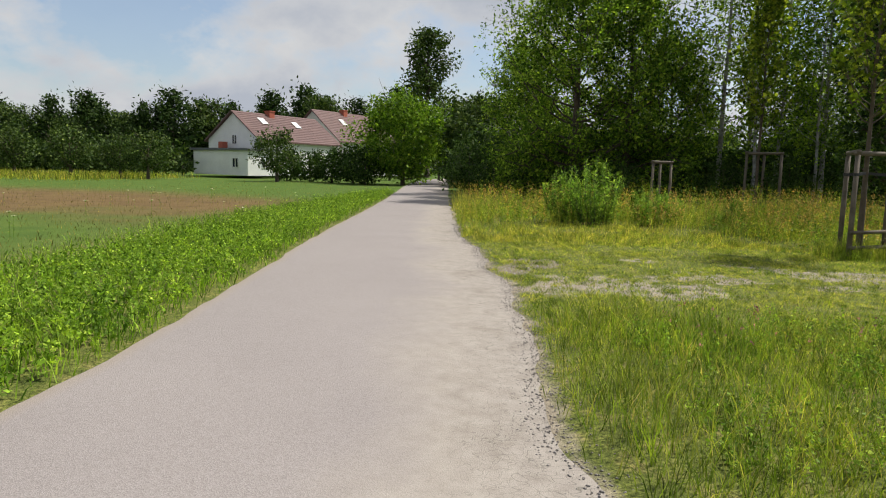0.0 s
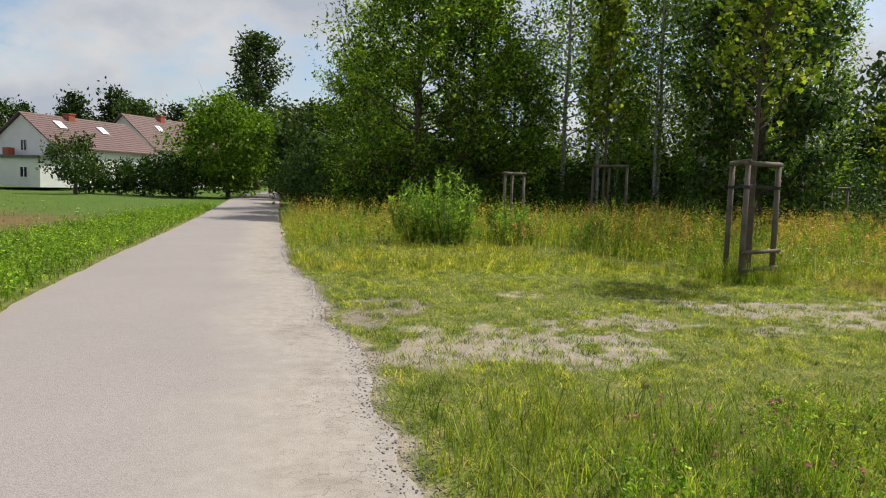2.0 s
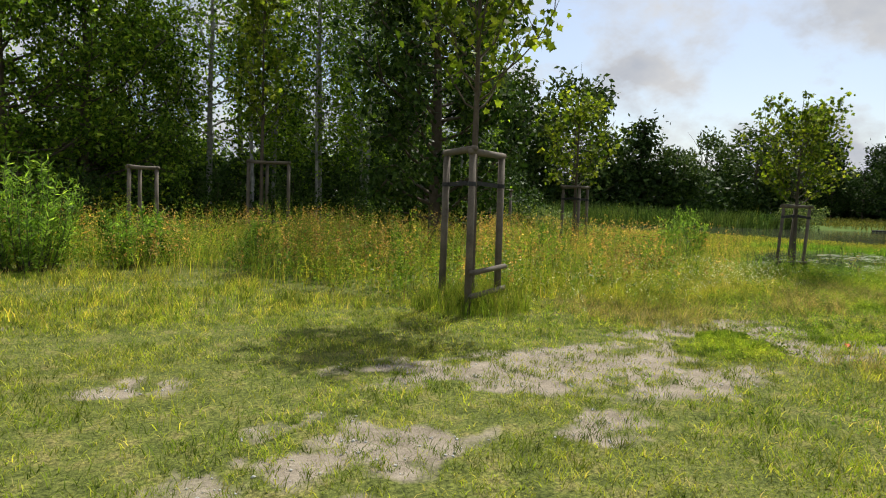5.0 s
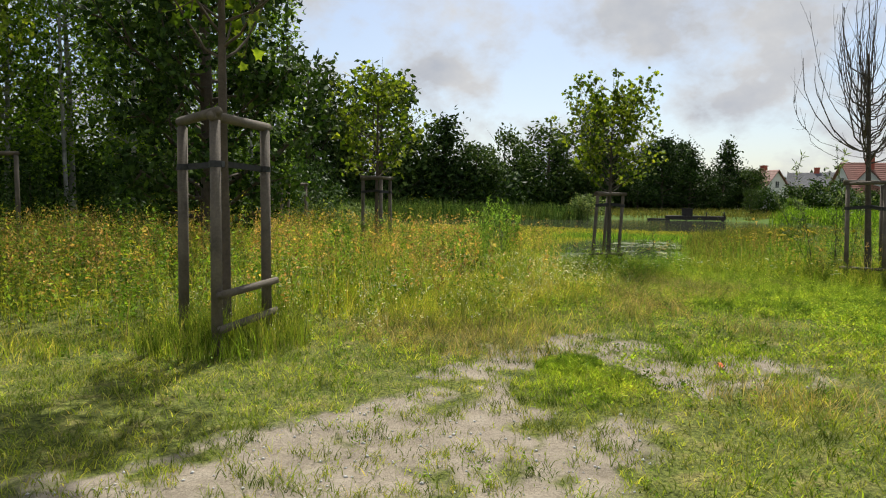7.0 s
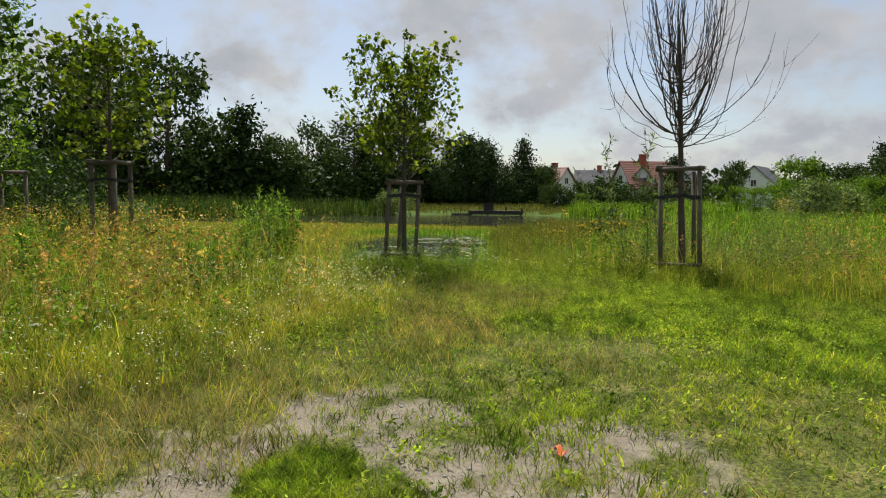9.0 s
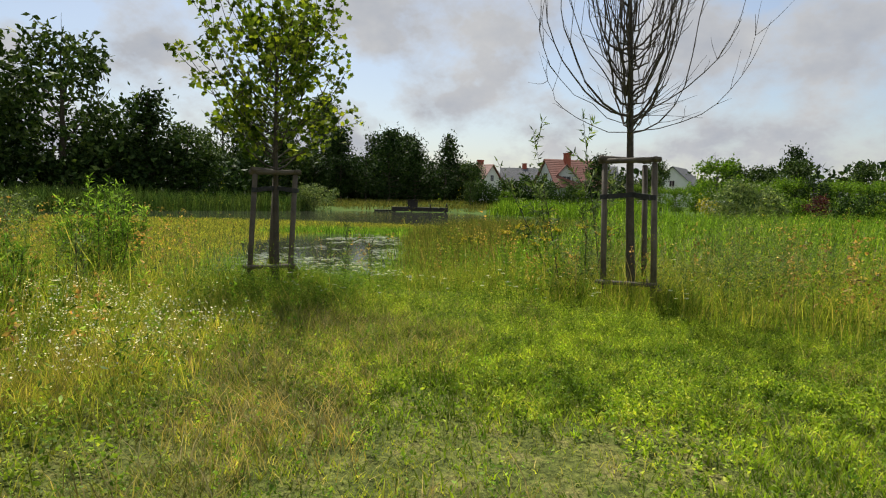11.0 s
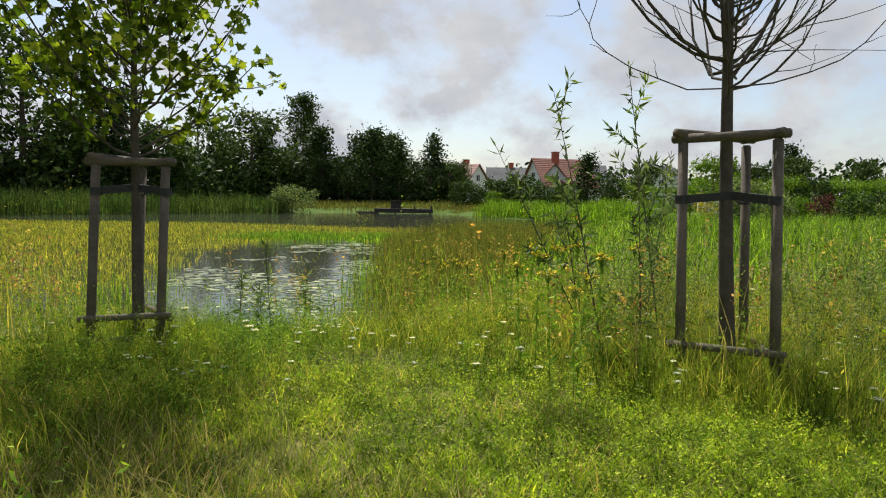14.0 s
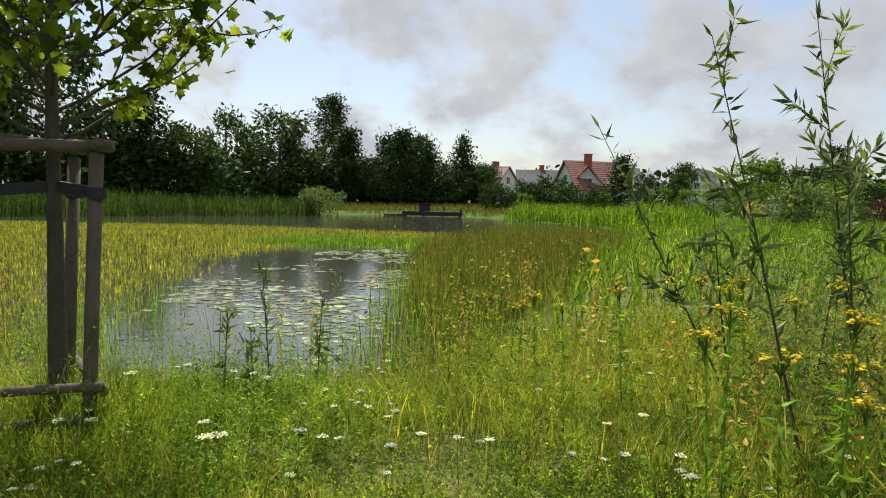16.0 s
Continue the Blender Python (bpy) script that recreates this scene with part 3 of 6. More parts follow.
ry = np.concatenate((np.arange(-9, 22, 0.12), np.arange(22, 125, 0.8)))
us = np.linspace(0, 1, 9)
L, R = road_l(ry), road_r(ry)
rx = L[:, None] * (1 - us) + R[:, None] * us
crown = 0.012 + 0.03 * (1 - (2 * us - 1) ** 2)
rv = np.stack((rx, np.repeat(ry[:, None], 9, 1), np.broadcast_to(crown, rx.shape)), -1).reshape(-1, 3)
q = (np.arange(len(ry) - 1)[:, None] * 9 + np.arange(8)[None, :]).reshape(-1, 1)
rf = (q + [0, 1, 10, 9]).ravel()
road_me = mesh_of("road", rv, rf, np.full(len(q), 4), ASPHALT, True)
uvl = road_me.uv_layers.new(name="UVMap")
uvs = np.stack((np.broadcast_to(us, rx.shape).ravel(), np.repeat(ry, 9) / 3.0), -1)[rf]
uvl.data.foreach_set("uv", np.ascontiguousarray(uvs, np.float32).ravel())
tagged(new("road", road_me), "narrow worn pale asphalt lane with cracked sandy edge", "road", kind="structure")

wb = bmesh.new()
wverts = [wb.verts.new((x, y, WATER_Z)) for x, y in [(16.3, 10.0), (16.0, 14), (15.6, 19), (18, 28), (24, 39), (33, 53.5), (48, 56), (63, 50), (77, 42), (86, 38.5), (88, 23), (77, 17), (69, 9), (55, 7), (42, 6.5), (30, 7.5), (22, 8.5)]]
wb.faces.new(wverts)
tagged(new("water", bm_mesh("water", wb, WATER)), "still pond water reflecting the cloudy sky", "pond", kind="structure")


# ---- grasses and weeds ----
def scatter(n, x0, x1, y0, y1, density):
    x, y = RNG.uniform(x0, x1, n), RNG.uniform(y0, y1, n)
    keep = RNG.uniform(0, 1, n) < density(x, y)
    return x[keep], y[keep]


def off_road(x, y):
    return (x > road_r(y) + 0.02) | (x < road_l(y) - 0.02)


NORTH_X, NORTH_Y = [-3, -1.5, 0.6, 2.4, 4, 5.2, 6.5, 8, 12, 14, 18], [14.0, 15.2, 17.2, 17.0, 15.6, 12.6, 11.5, 11.6, 12.0, 12.6, 13.5]
SOUTH_X, SOUTH_Y = [4, 6, 8, 11, 12.6, 13.6, 14.2, 14.8, 15.6], [2.2, 3.6, 4.3, 4.8, 5.5, 6.6, 8.4, 9.8, 11.5]


def north(x, y):
    return step(-0.8, 0.6, y - np.interp(x, NORTH_X, NORTH_Y))


def south(x, y):
    return step(-0.5, 0.7, np.interp(x, SOUTH_X, SOUTH_Y) - y) * step(4.5, 6.5, x)


def dry_land(x, y):
    return poly_sd(x, y, POND) > -0.6


def before_pool(x, y):
    return step(9.8, 10.8, y) * step(14.0, 15.0, x) * step(14.5, 13.0, y)


def stuff(name, me, label, category):
    return tagged(new(name, me), label, category, kind="stuff")


def short_density(x, y):
    d = (1 - bare(x, y)) ** 1.4 * (0.25 + 0.75 * step(0.3, 0.6, vnoise(x, y, 0.5, 14))) + 0.02
    return d * off_road(x, y) * (1 - 0.8 * north(x, y)) * (1 - 0.6 * south(x, y)) * dry_land(x, y)


x, y = scatter(270000, -1.5, 14.2, 3.2, 13.0, short_density)
clump = vnoise(x, y, 0.5, 17)
h = RNG.uniform(0.03, 0.085, len(x)) * (0.35 + 1.5 * clump) * (1 - 0.5 * bare(x, y)) * (1 + 0.5 * step(8, 12, x) * step(8.2, 9.4, y))
stuff("short_grass", blades("short_grass", x, y, h, RNG.uniform(0.004, 0.008, len(x)), RNG.uniform(0.4, 1.2, len(x)), GRASS), "short trampled green grass around sandy patches", "grass")

for x0, y0, rx0, ry0 in ISLES[:2]:
    r, a = np.sqrt(RNG.uniform(0, 1, 4200)), RNG.uniform(0, 2 * np.pi, 4200)
    x, y = x0 + r * rx0 * 1.1 * np.cos(a), y0 + r * ry0 * 1.1 * np.sin(a)
    stuff("grass_mat", blades("grass_mat", x, y, RNG.uniform(0.03, 0.10, 4200) * (1.2 - 0.7 * r), RNG.uniform(0.004, 0.007, 4200), RNG.uniform(0.3, 1.0, 4200), LUSH), "lush green grass mat within the sand", "grass")
x, y = scatter(52000, -2.2, 8.0, 12.0, 18.4, lambda x, y: (1 - north(x, y)) * (x > road_r(y) + 0.05) * (0.25 + 0.75 * step(0.3, 0.6, vnoise(x, y, 0.6, 15))))
h = RNG.uniform(0.06, 0.22, len(x)) * (0.15 + 1.7 * vnoise(x, y, 0.5, 18) ** 1.5)
stuff("edge_grass", blades("edge_grass", x, y, h, RNG.uniform(0.006, 0.012, len(x)), RNG.uniform(0.2, 0.8, len(x)), MEADOW), "ankle-high uneven grass before the tall meadow", "grass")

x, y = scatter(120000, 6.5, 14.8, 4.6, 10.2, lambda x, y: step(0.34, 0.6, vnoise(x, y, 1.1, 23) - 0.25 * step(10.5, 8.0, x) - 0.3 * step(8.0, 9.8, y)) * (1 - 0.7 * south(x, y)) * 0.9)
stuff("lush_grass", blades("lush_grass", x, y, RNG.uniform(0.04, 0.11, len(x)), RNG.uniform(0.006, 0.011, len(x)), RNG.uniform(0.3, 0.9, len(x)), LUSH), "bright lush green grass in sunlight", "grass")

x, y = scatter(95000, -0.6, 8.5, -5.0, 5.6, lambda x, y: step(8.5, 3.0, x) * step(-5.0, -0.5, y) * off_road(x, y) * (0.3 + 0.7 * vnoise(x, y, 0.8, 26)) * step(6.2, 4.6, y + 0.15 * x) * step(0.0, 0.5, x - road_r(y)))
h = RNG.uniform(0.14, 0.42, len(x)) * (0.5 + 0.9 * vnoise(x, y, 1.1, 27))
stuff("verge_grass", blades("verge_grass", x, y, h, RNG.uniform(0.004, 0.007, len(x)), RNG.uniform(0.2, 0.8, len(x)), SEDGE), "long fine green grass along the lane", "grass")


def tall_density(x, y):
    return np.maximum(north(x, y) * (x > road_r(y) + 0.05), south(x, y)) * (0.15 + 0.85 * step(0.3, 0.62, vnoise(x, y, 0.8, 31))) * dry_land(x, y)


x, y = scatter(44000, -4, 19, 10.8, 26, tall_density)
x2, y2 = scatter(40000, 4.5, 18.5, 2, 12.5, tall_density)
x, y = np.concatenate((x, x2)), np.concatenate((y, y2))
h = RNG.uniform(0.2, 0.72, len(x)) * (0.15 + 1.2 * vnoise(x, y, 0.7, 33)) * (1 - 0.6 * before_pool(x, y)) * (1 + 0.6 * north(x, y))
stuff("meadow_grass", blades("meadow_grass", x, y, h, RNG.uniform(0.004, 0.010, len(x)), RNG.uniform(0.1, 0.6, len(x)), MEADOW), "tall yellowing meadow grass with seed stalks", "grass")

x, y = scatter(13000, -3, 19, 2, 26, lambda x, y: tall_density(x, y) * step(0.42, 0.66, vnoise(x, y, 1.3, 37)))
h = RNG.uniform(0.55, 1.1, len(x))
zz = height(x, y)
stuff("dry_stalks", blades("dry_stalks", x, y, h, RNG.uniform(0.006, 0.01, len(x)), RNG.uniform(0.05, 0.35, len(x)), DRY), "dry straw-coloured grass stalks", "grass")
m = RNG.uniform(0, 1, len(x)) < 0.55
cx = np.repeat(np.stack((x[m], y[m], zz[m] + h[m]), -1), 14, 0)
cx[:, 2] -= RNG.uniform(0.0, 0.3, len(cx))
cx[:, :2] += RNG.normal(0, 0.014, (len(cx), 2))
stuff("dock_seed_spikes", leaf_mesh("dock_seed_spikes", cx, RNG.uniform(0.018, 0.036, len(cx)), DIAMOND, RUST), "rusty brown seed spikes of dock and sorrel", "wild plants")

x, y = scatter(60000, 7.2, 14, 9.2, 13.2, lambda x, y: step(9.3, 10.8, y) * (0.3 + 0.7 * vnoise(x, y, 1.0, 41)) * dry_land(x, y))
stuff("mixed_grass", blades("mixed_grass", x, y, RNG.uniform(0.08, 0.34, len(x)), RNG.uniform(0.003, 0.007, len(x)), RNG.uniform(0.2, 0.7, len(x)), MEADOW), "knee-high mixed grass and weeds", "grass")

x, y = scatter(46000, 6.5, 13.5, 5.6, 11.0, lambda x, y: step(0.45, 0.62, vnoise(x, y, 1.0, 43) + 0.12 * step(8.4, 9.4, y) - 0.2 * step(9.0, 10.0, x) * step(8.6, 7.8, y)) * 0.7)
stuff("tan_grass", blades("tan_grass", x, y, RNG.uniform(0.08, 0.28, len(x)), RNG.uniform(0.003, 0.006, len(x)), RNG.uniform(0.4, 1.0, len(x)), DRY), "thin tan dry grass bending over", "grass")


def forbs(name, x, y, hmin, hmax, leaves, size, shape, mat, label, flat=0.45):
    """Leafy weeds: upright stems carrying leaves all the way up."""
    n = len(x)
    h, z = RNG.uniform(hmin, hmax, n) * (flat + 2 * (1 - flat) * vnoise(x, y, 0.55, 29 + len(name))), height(x, y)
    k = np.repeat(np.arange(n), leaves)
    f = RNG.uniform(0.12, 1.0, len(k))
    lean = RNG.normal(0, 0.12, (n, 2))
    c = np.stack((x[k] + lean[k, 0] * f * h[k] + RNG.normal(0, 0.012, len(k)), y[k] + lean[k, 1] * f * h[k] + RNG.normal(0, 0.012, len(k)), z[k] + f * h[k]), -1)
    sz = RNG.uniform(0.6, 1.2, len(k)) * size * (1.15 - 0.6 * f) * (1 - 0.35 * step(10.0, 12.5, x[k]))
    return stuff(name, leaf_mesh(name, c, sz, shape, mat, upward=0.9, droop=0.05), label, "wild plants")


x, y = scatter(21000, -8.5, -3.4, -4, 40, lambda x, y: step(-0.1, -0.35, x - road_l(y)) * step(-3.4, -2.2, x - road_l(y)) * (0.3 + 0.7 * vnoise(x, y, 1.2, 51)) * np.clip(1.15 - y / 50, 0.2, 1))
forbs("verge_weeds", x, y, 0.14, 0.42, 14, 0.068, DIAMOND, VERGE, "leafy bright green weeds along the lane", flat=0.8)
x, y = scatter(85000, -9, -3.3, -2, 40, lambda x, y: step(0.0, -0.2, x - road_l(y)) * step(-4.5, -2.5, x - road_l(y)) * (0.4 + 0.6 * vnoise(x, y, 0.8, 52)) * np.clip(1.1 - y / 24, 0.12, 1))
stuff("verge_grass_far", blades("verge_grass_far", x, y, RNG.uniform(0.12, 0.36, len(x)), RNG.uniform(0.007, 0.014, len(x)), RNG.uniform(0.2, 0.8, len(x)), VERGE), "lush green roadside grass", "grass")
x, y = scatter(90000, -60, -6.5, 0, 66, lambda x, y: np.clip(12 / np.hypot(x, y), 0, 1))
stuff("field_grass", blades("field_grass", x, y, RNG.uniform(0.04, 0.14, len(x)), RNG.uniform(0.008, 0.018, len(x)), RNG.uniform(0.3, 0.9, len(x)), STUBBLE), "patchy cut field grass turning brown", "grass")
x, y = scatter(14000, -60, -14, 40, 62, lambda x, y: step(-3, 1, y - 46 - 0.25 * (x + 25)) * 0.9 * step(-29, -33, x))
stuff("uncut_grass", blades("uncut_grass", x, y, RNG.uniform(0.3, 0.75, len(x)), RNG.uniform(0.03, 0.06, len(x)), RNG.uniform(0.1, 0.4, len(x)), MEADOW), "pale uncut grass strip before the orchard", "grass")

x, y = scatter(15000, -2.5, 18, 2.5, 23, lambda x, y: np.maximum(tall_density(x, y), 0.5 * step(8.8, 10.5, y) * step(7, 8, x)) * step(0.3, 0.55, vnoise(x, y, 1.1, 55)) * (poly_sd(x, y, POND) > 0.1))
forbs("meadow_weeds", x, y, 0.25, 1.0, 26, 0.052, LANCE, WEED, "green leafy weeds in the meadow")
x, y = scatter(30000, 6.0, 15, 4.4, 12.5, lambda x, y: (np.hypot(x - 7.43, y - 7.72) > 0.5) * np.maximum(step(0.46, 0.74, vnoise(x, y, 0.8, 57)) * (0.22 + 0.78 * step(8.8, 10.5, x)), step(9.8, 10.8, x) * step(9.4, 8.2, y) * (0.4 + 0.6 * vnoise(x, y, 0.6, 56))) * (1 - 0.5 * south(x, y)) * (1 - bare(x, y)))
forbs("clover", x, y, 0.05, 0.17, 9, 0.037, DIAMOND, LUSH, "low bright green clover and herbs")
x, y = scatter(5000, 0.3, 5.5, -2, 5.2, lambda x, y: step(0.45, 0.65, vnoise(x, y, 1.0, 58)) * step(0.1, 0.6, x - road_r(y)))
forbs("roadside_clover", x, y, 0.08, 0.3, 12, 0.042, DIAMOND, WEED, "low green clover beside the lane")

x, y = scatter(5200, 11.5, 18.0, 3.0, 12.4, lambda x, y: np.maximum(south(x, y), step(13.8, 14.8, x)) * (0.25 + 0.75 * step(0.35, 0.6, vnoise(x, y, 0.9, 59))) * (poly_sd(x, y, POND) > 0.0))
forbs("bank_weeds", x, y, 0.2, 0.7, 26, 0.048, NARROW, WEED, "dense green weeds on the pond bank")
x, y = scatter(48000, 13.2, 18.5, 3.0, 12.4, lambda x, y: np.maximum(south(x, y), step(14.0, 15.0, x)) * (0.3 + 0.7 * vnoise(x, y, 0.7, 60)) * dry_land(x, y))
stuff("bank_grass", blades("bank_grass", x, y, RNG.uniform(0.15, 0.5, len(x)) * (1 - 0.7 * before_pool(x, y)), RNG.uniform(0.003, 0.007, len(x)), RNG.uniform(0.2, 0.8, len(x)), MEADOW), "fresh green grass on the pond bank", "grass")

x, y = scatter(5200, 12.4, 15.8, 7.0, 11.2, lambda x, y: (0.25 + 0.75 * step(0.38, 0.58, vnoise(x, y, 0.5, 64))) * step(12.4, 13.2, x))
forbs("bank_herbs", x, y, 0.08, 0.3, 12, 0.038, DIAMOND, LUSH, "dense low leafy herbs on the pond bank")
# lush herbs on the maple's shadow spot; the darker green stands in for shade
x, y = scatter(2600, 12.4, 15.6, 9.6, 11.6, lambda x, y: step(1.5, 0.7, np.hypot((x - 13.9) / 1.2, (y - 10.8) / 0.75)))
forbs("shade_herbs", x, y, 0.12, 0.42, 22, 0.05, LANCE, VERGE, "herbs below the maple by the pond, deep green for its shade")
x, y = scatter(1500, 14.4, 17.6, 4.8, 8.3, lambda x, y: step(0.35, 0.55, vnoise(x, y, 0.8, 66)) * step(8.4, 7.6, y) * (np.hypot(x - 14.38, y - 7.22) > 0.45))
forbs("willow_thicket", x, y, 0.55, 1.15, 34, 0.085, NARROW, FOL_GREY, "grey-green young willow thicket on the bank")
x, y = scatter(6500, 4.5, 14.5, 4.0, 13.0, lambda x, y: (0.25 + 0.75 * step(0.4, 0.6, vnoise(x, y, 0.7, 67))) * (1 - bare(x, y)) * (0.35 + 0.65 * step(7.0, 10.0, x)))
forbs("low_herbs", x, y, 0.06, 0.26, 14, 0.026, DIAMOND, WEED, "low mixed herbs among the grass")
x, y = scatter(5200, -0.6, 8.2, 5.2, 13.4, lambda x, y: step(0.12, 0.4, bare(x, y)) * (x > road_r(y) + 0.1))
spread = RNG.uniform(0.02, 0.055, len(x))
x, y, spread = np.repeat(x, 22), np.repeat(y, 22), np.repeat(spread, 22)
x, y = x + RNG.normal(0, 1, len(x)) * spread, y + RNG.normal(0, 1, len(y)) * spread
stuff("sand_tufts", blades("sand_tufts", x, y, RNG.uniform(0.03, 0.10, len(x)) * (0.6 + 9 * spread), RNG.uniform(0.003, 0.006, len(x)), RNG.uniform(0.4, 1.1, len(x)), SEDGE), "small grass tufts growing in bare sand", "grass")

x, y = scatter(17000, -2.5, 18, 2.5, 22, lambda x, y: tall_density(x, y) * step(0.42, 0.56, vnoise(x, y, 1.5, 69)) * (poly_sd(x, y, POND) > 0.1))
forbs("goldenrod", x, y, 0.45, 1.15, 22, 0.06, LANCE, OLIVE, "yellow-green goldenrod leaves in the meadow")
for x0, y0 in ((5.85, 11.5), (14.15, 11.3), (14.36, 7.2), (13.3, 16.4)):
    r, a = 0.75 * np.sqrt(RNG.uniform(0, 1, 2600)), RNG.uniform(0, 2 * np.pi, 2600)
    x, y = x0 + r * np.cos(a), y0 + r * np.sin(a)
    stuff("stake_grass", blades("stake_grass", x, y, RNG.uniform(0.15, 0.55, 2600) * (1.1 - 0.6 * r), RNG.uniform(0.004, 0.008, 2600), RNG.uniform(0.1, 0.7, 2600), SEDGE), "tall unmown grass around tree stakes", "grass")

x, y = scatter(7500, -1.5, 17, 1.5, 20, lambda x, y: np.maximum(step(0.2, 0.9, np.interp(x, SOUTH_X, SOUTH_Y) + 0.4 - y) * step(6.6, 7.6, x), 0.8 * north(x, y)) * step(0.42, 0.58, vnoise(x, y, 1.2, 91)) * (poly_sd(x, y, POND) > 0.3))
forbs("tall_weeds", x, y, 0.55, 1.2, 34, 0.075, LANCE, WEED, "tall leafy green weeds in the meadow")

# rust-coloured sorrel in loose drifts
x, y = scatter(11000, -2, 17.5, 3, 22, lambda x, y: np.maximum(tall_density(x, y), 0.25 * step(9.5, 11, y) * step(6, 8, x)) * step(0.48, 0.58, vnoise(x, y, 0.9, 95)) * (1 - 0.85 * step(13.0, 14.0, x) * step(11.8, 10.8, y)) * (poly_sd(x, y, POND) > 0.2))
h = RNG.uniform(0.55, 1.1, len(x))
k = np.repeat(np.arange(len(x)), 26)
f = RNG.uniform(0.42, 1.0, len(k))
c = np.stack((x[k] + RNG.normal(0, 0.022, len(k)), y[k] + RNG.normal(0, 0.022, len(k)), height(x, y)[k] + h[k] * f), -1)
stuff("sorrel_plumes", leaf_mesh("sorrel_plumes", c, RNG.uniform(0.025, 0.05, len(c)), DIAMOND, RUST), "rust-orange sorrel plumes in the meadow", "wild plants")

# small white, yellow and pink blossoms too many to count
x, y = scatter(2600, 5.6, 11.4, 9.5, 13.0, lambda x, y: 0.15 + 0.85 * step(0.4, 0.65, vnoise(x, y, 1.3, 61)))
c = np.repeat(np.stack((x, y, height(x, y) + RNG.uniform(0.2, 0.48, len(x))), -1), 5, 0) + RNG.normal(0, 0.025, (len(x) * 5, 3))
stuff("white_blossoms", leaf_mesh("white_blossoms", c, RNG.uniform(0.007, 0.014, len(c)), ROUND, WHITE, upward=2.0), "tiny white blossoms on wild plants", "wildflowers")
x, y = scatter(800, -2, 19, 3, 26, lambda x, y: tall_density(x, y) * step(0.5, 0.66, vnoise(x, y, 1.8, 63)) * (1 - 0.75 * step(11, 13, x)))
c = np.repeat(np.stack((x, y, height(x, y) + RNG.uniform(0.65, 1.1, len(x))), -1), 12, 0) + RNG.normal(0, 0.03, (len(x) * 12, 3)) * [1, 1, 0.6]
stuff("yellow_blossoms", leaf_mesh("yellow_blossoms", c, RNG.uniform(0.008, 0.018, len(c)), ROUND, YELLOW, upward=2.0), "yellow goldenrod and tansy blossoms", "wildflowers")
x, y = scatter(260, 0.6, 4.5, 1.5, 5, lambda x, y: step(0.45, 0.6, vnoise(x, y, 1.0, 65)))
c = np.repeat(np.stack((x, y, height(x, y) + RNG.uniform(0.1, 0.3, len(x))), -1), 7, 0) + RNG.normal(0, 0.008, (len(x) * 7, 3))
stuff("pink_blossoms", leaf_mesh("pink_blossoms", c, RNG.uniform(0.01, 0.018, len(c)), ROUND, PINK), "pink clover blossoms beside the lane", "wildflowers")

x, y = scatter(2600, -0.8, 8.0, 5.8, 10.0, lambda x, y: step(0.3, 0.6, bare(x, y)))
n = len(x)
octa = np.array([(1, 0, 0), (0, 1, 0), (-1, 0, 0), (0, -1, 0), (0, 0, 0.7), (0, 0, -0.7)], float)
sz = RNG.uniform(0.004, 0.013, n)[:, None, None] * RNG.uniform(0.7, 1.3, (n, 1, 3))
pv = (octa[None] * sz + np.stack((x, y, height(x, y) + 0.003), -1)[:, None, :]).reshape(-1, 3)
pf = ((np.arange(n) * 6)[:, None] + np.array([0, 1, 4, 1, 2, 4, 2, 3, 4, 3, 0, 4, 1, 0, 5, 2, 1, 5, 3, 2, 5, 0, 3, 5])[None]).ravel()
stuff("pebbles", mesh_of("pebbles", pv, pf, np.full(n * 8, 3), CONCRETE), "small pale pebbles scattered on the sand", "pebbles")

y = RNG.uniform(-2, 16, 5200)
x = road_r(y) + RNG.normal(0.02, 0.11, len(y))
n = len(x)
sz = RNG.uniform(0.003, 0.010, n)[:, None, None] * RNG.uniform(0.7, 1.3, (n, 1, 3))
pv = (octa[None] * sz + np.stack((x, y, np.maximum(height(x, y), np.where(x < road_r(y), 0.014, -1)) + 0.003), -1)[:, None, :]).reshape(-1, 3)
pf = ((np.arange(n) * 6)[:, None] + np.array([0, 1, 4, 1, 2, 4, 2, 3, 4, 3, 0, 4, 1, 0, 5, 2, 1, 5, 3, 2, 5, 0, 3, 5])[None]).ravel()
stuff("road_crumbs", mesh_of("road_crumbs", pv, pf, np.full(n * 8, 3), CRUMB), "crumbled stones along the broken road edge", "pebbles")

# ---- marsh and reeds ----
POOL = [(16.2, 11.0), (16.2, 13.6), (19.5, 15.2), (23, 16.8), (27, 18.8), (33, 19.2), (35.5, 17), (30, 14.4), (25, 12.7), (21, 11.6), (18, 10.7)]
CHANNEL = [(38, 60), (44, 40), (47, 30), (46, 20), (46, 14), (48, 6), (100, 6), (100, 60)]


def marsh_mask(x, y):
    inside = step(0.6, -0.6, poly_sd(x, y, POND))
    return inside * step(-0.5, 0.9, poly_sd(x, y, POOL)) * step(-0.5, 1.5, poly_sd(x, y, CHANNEL))


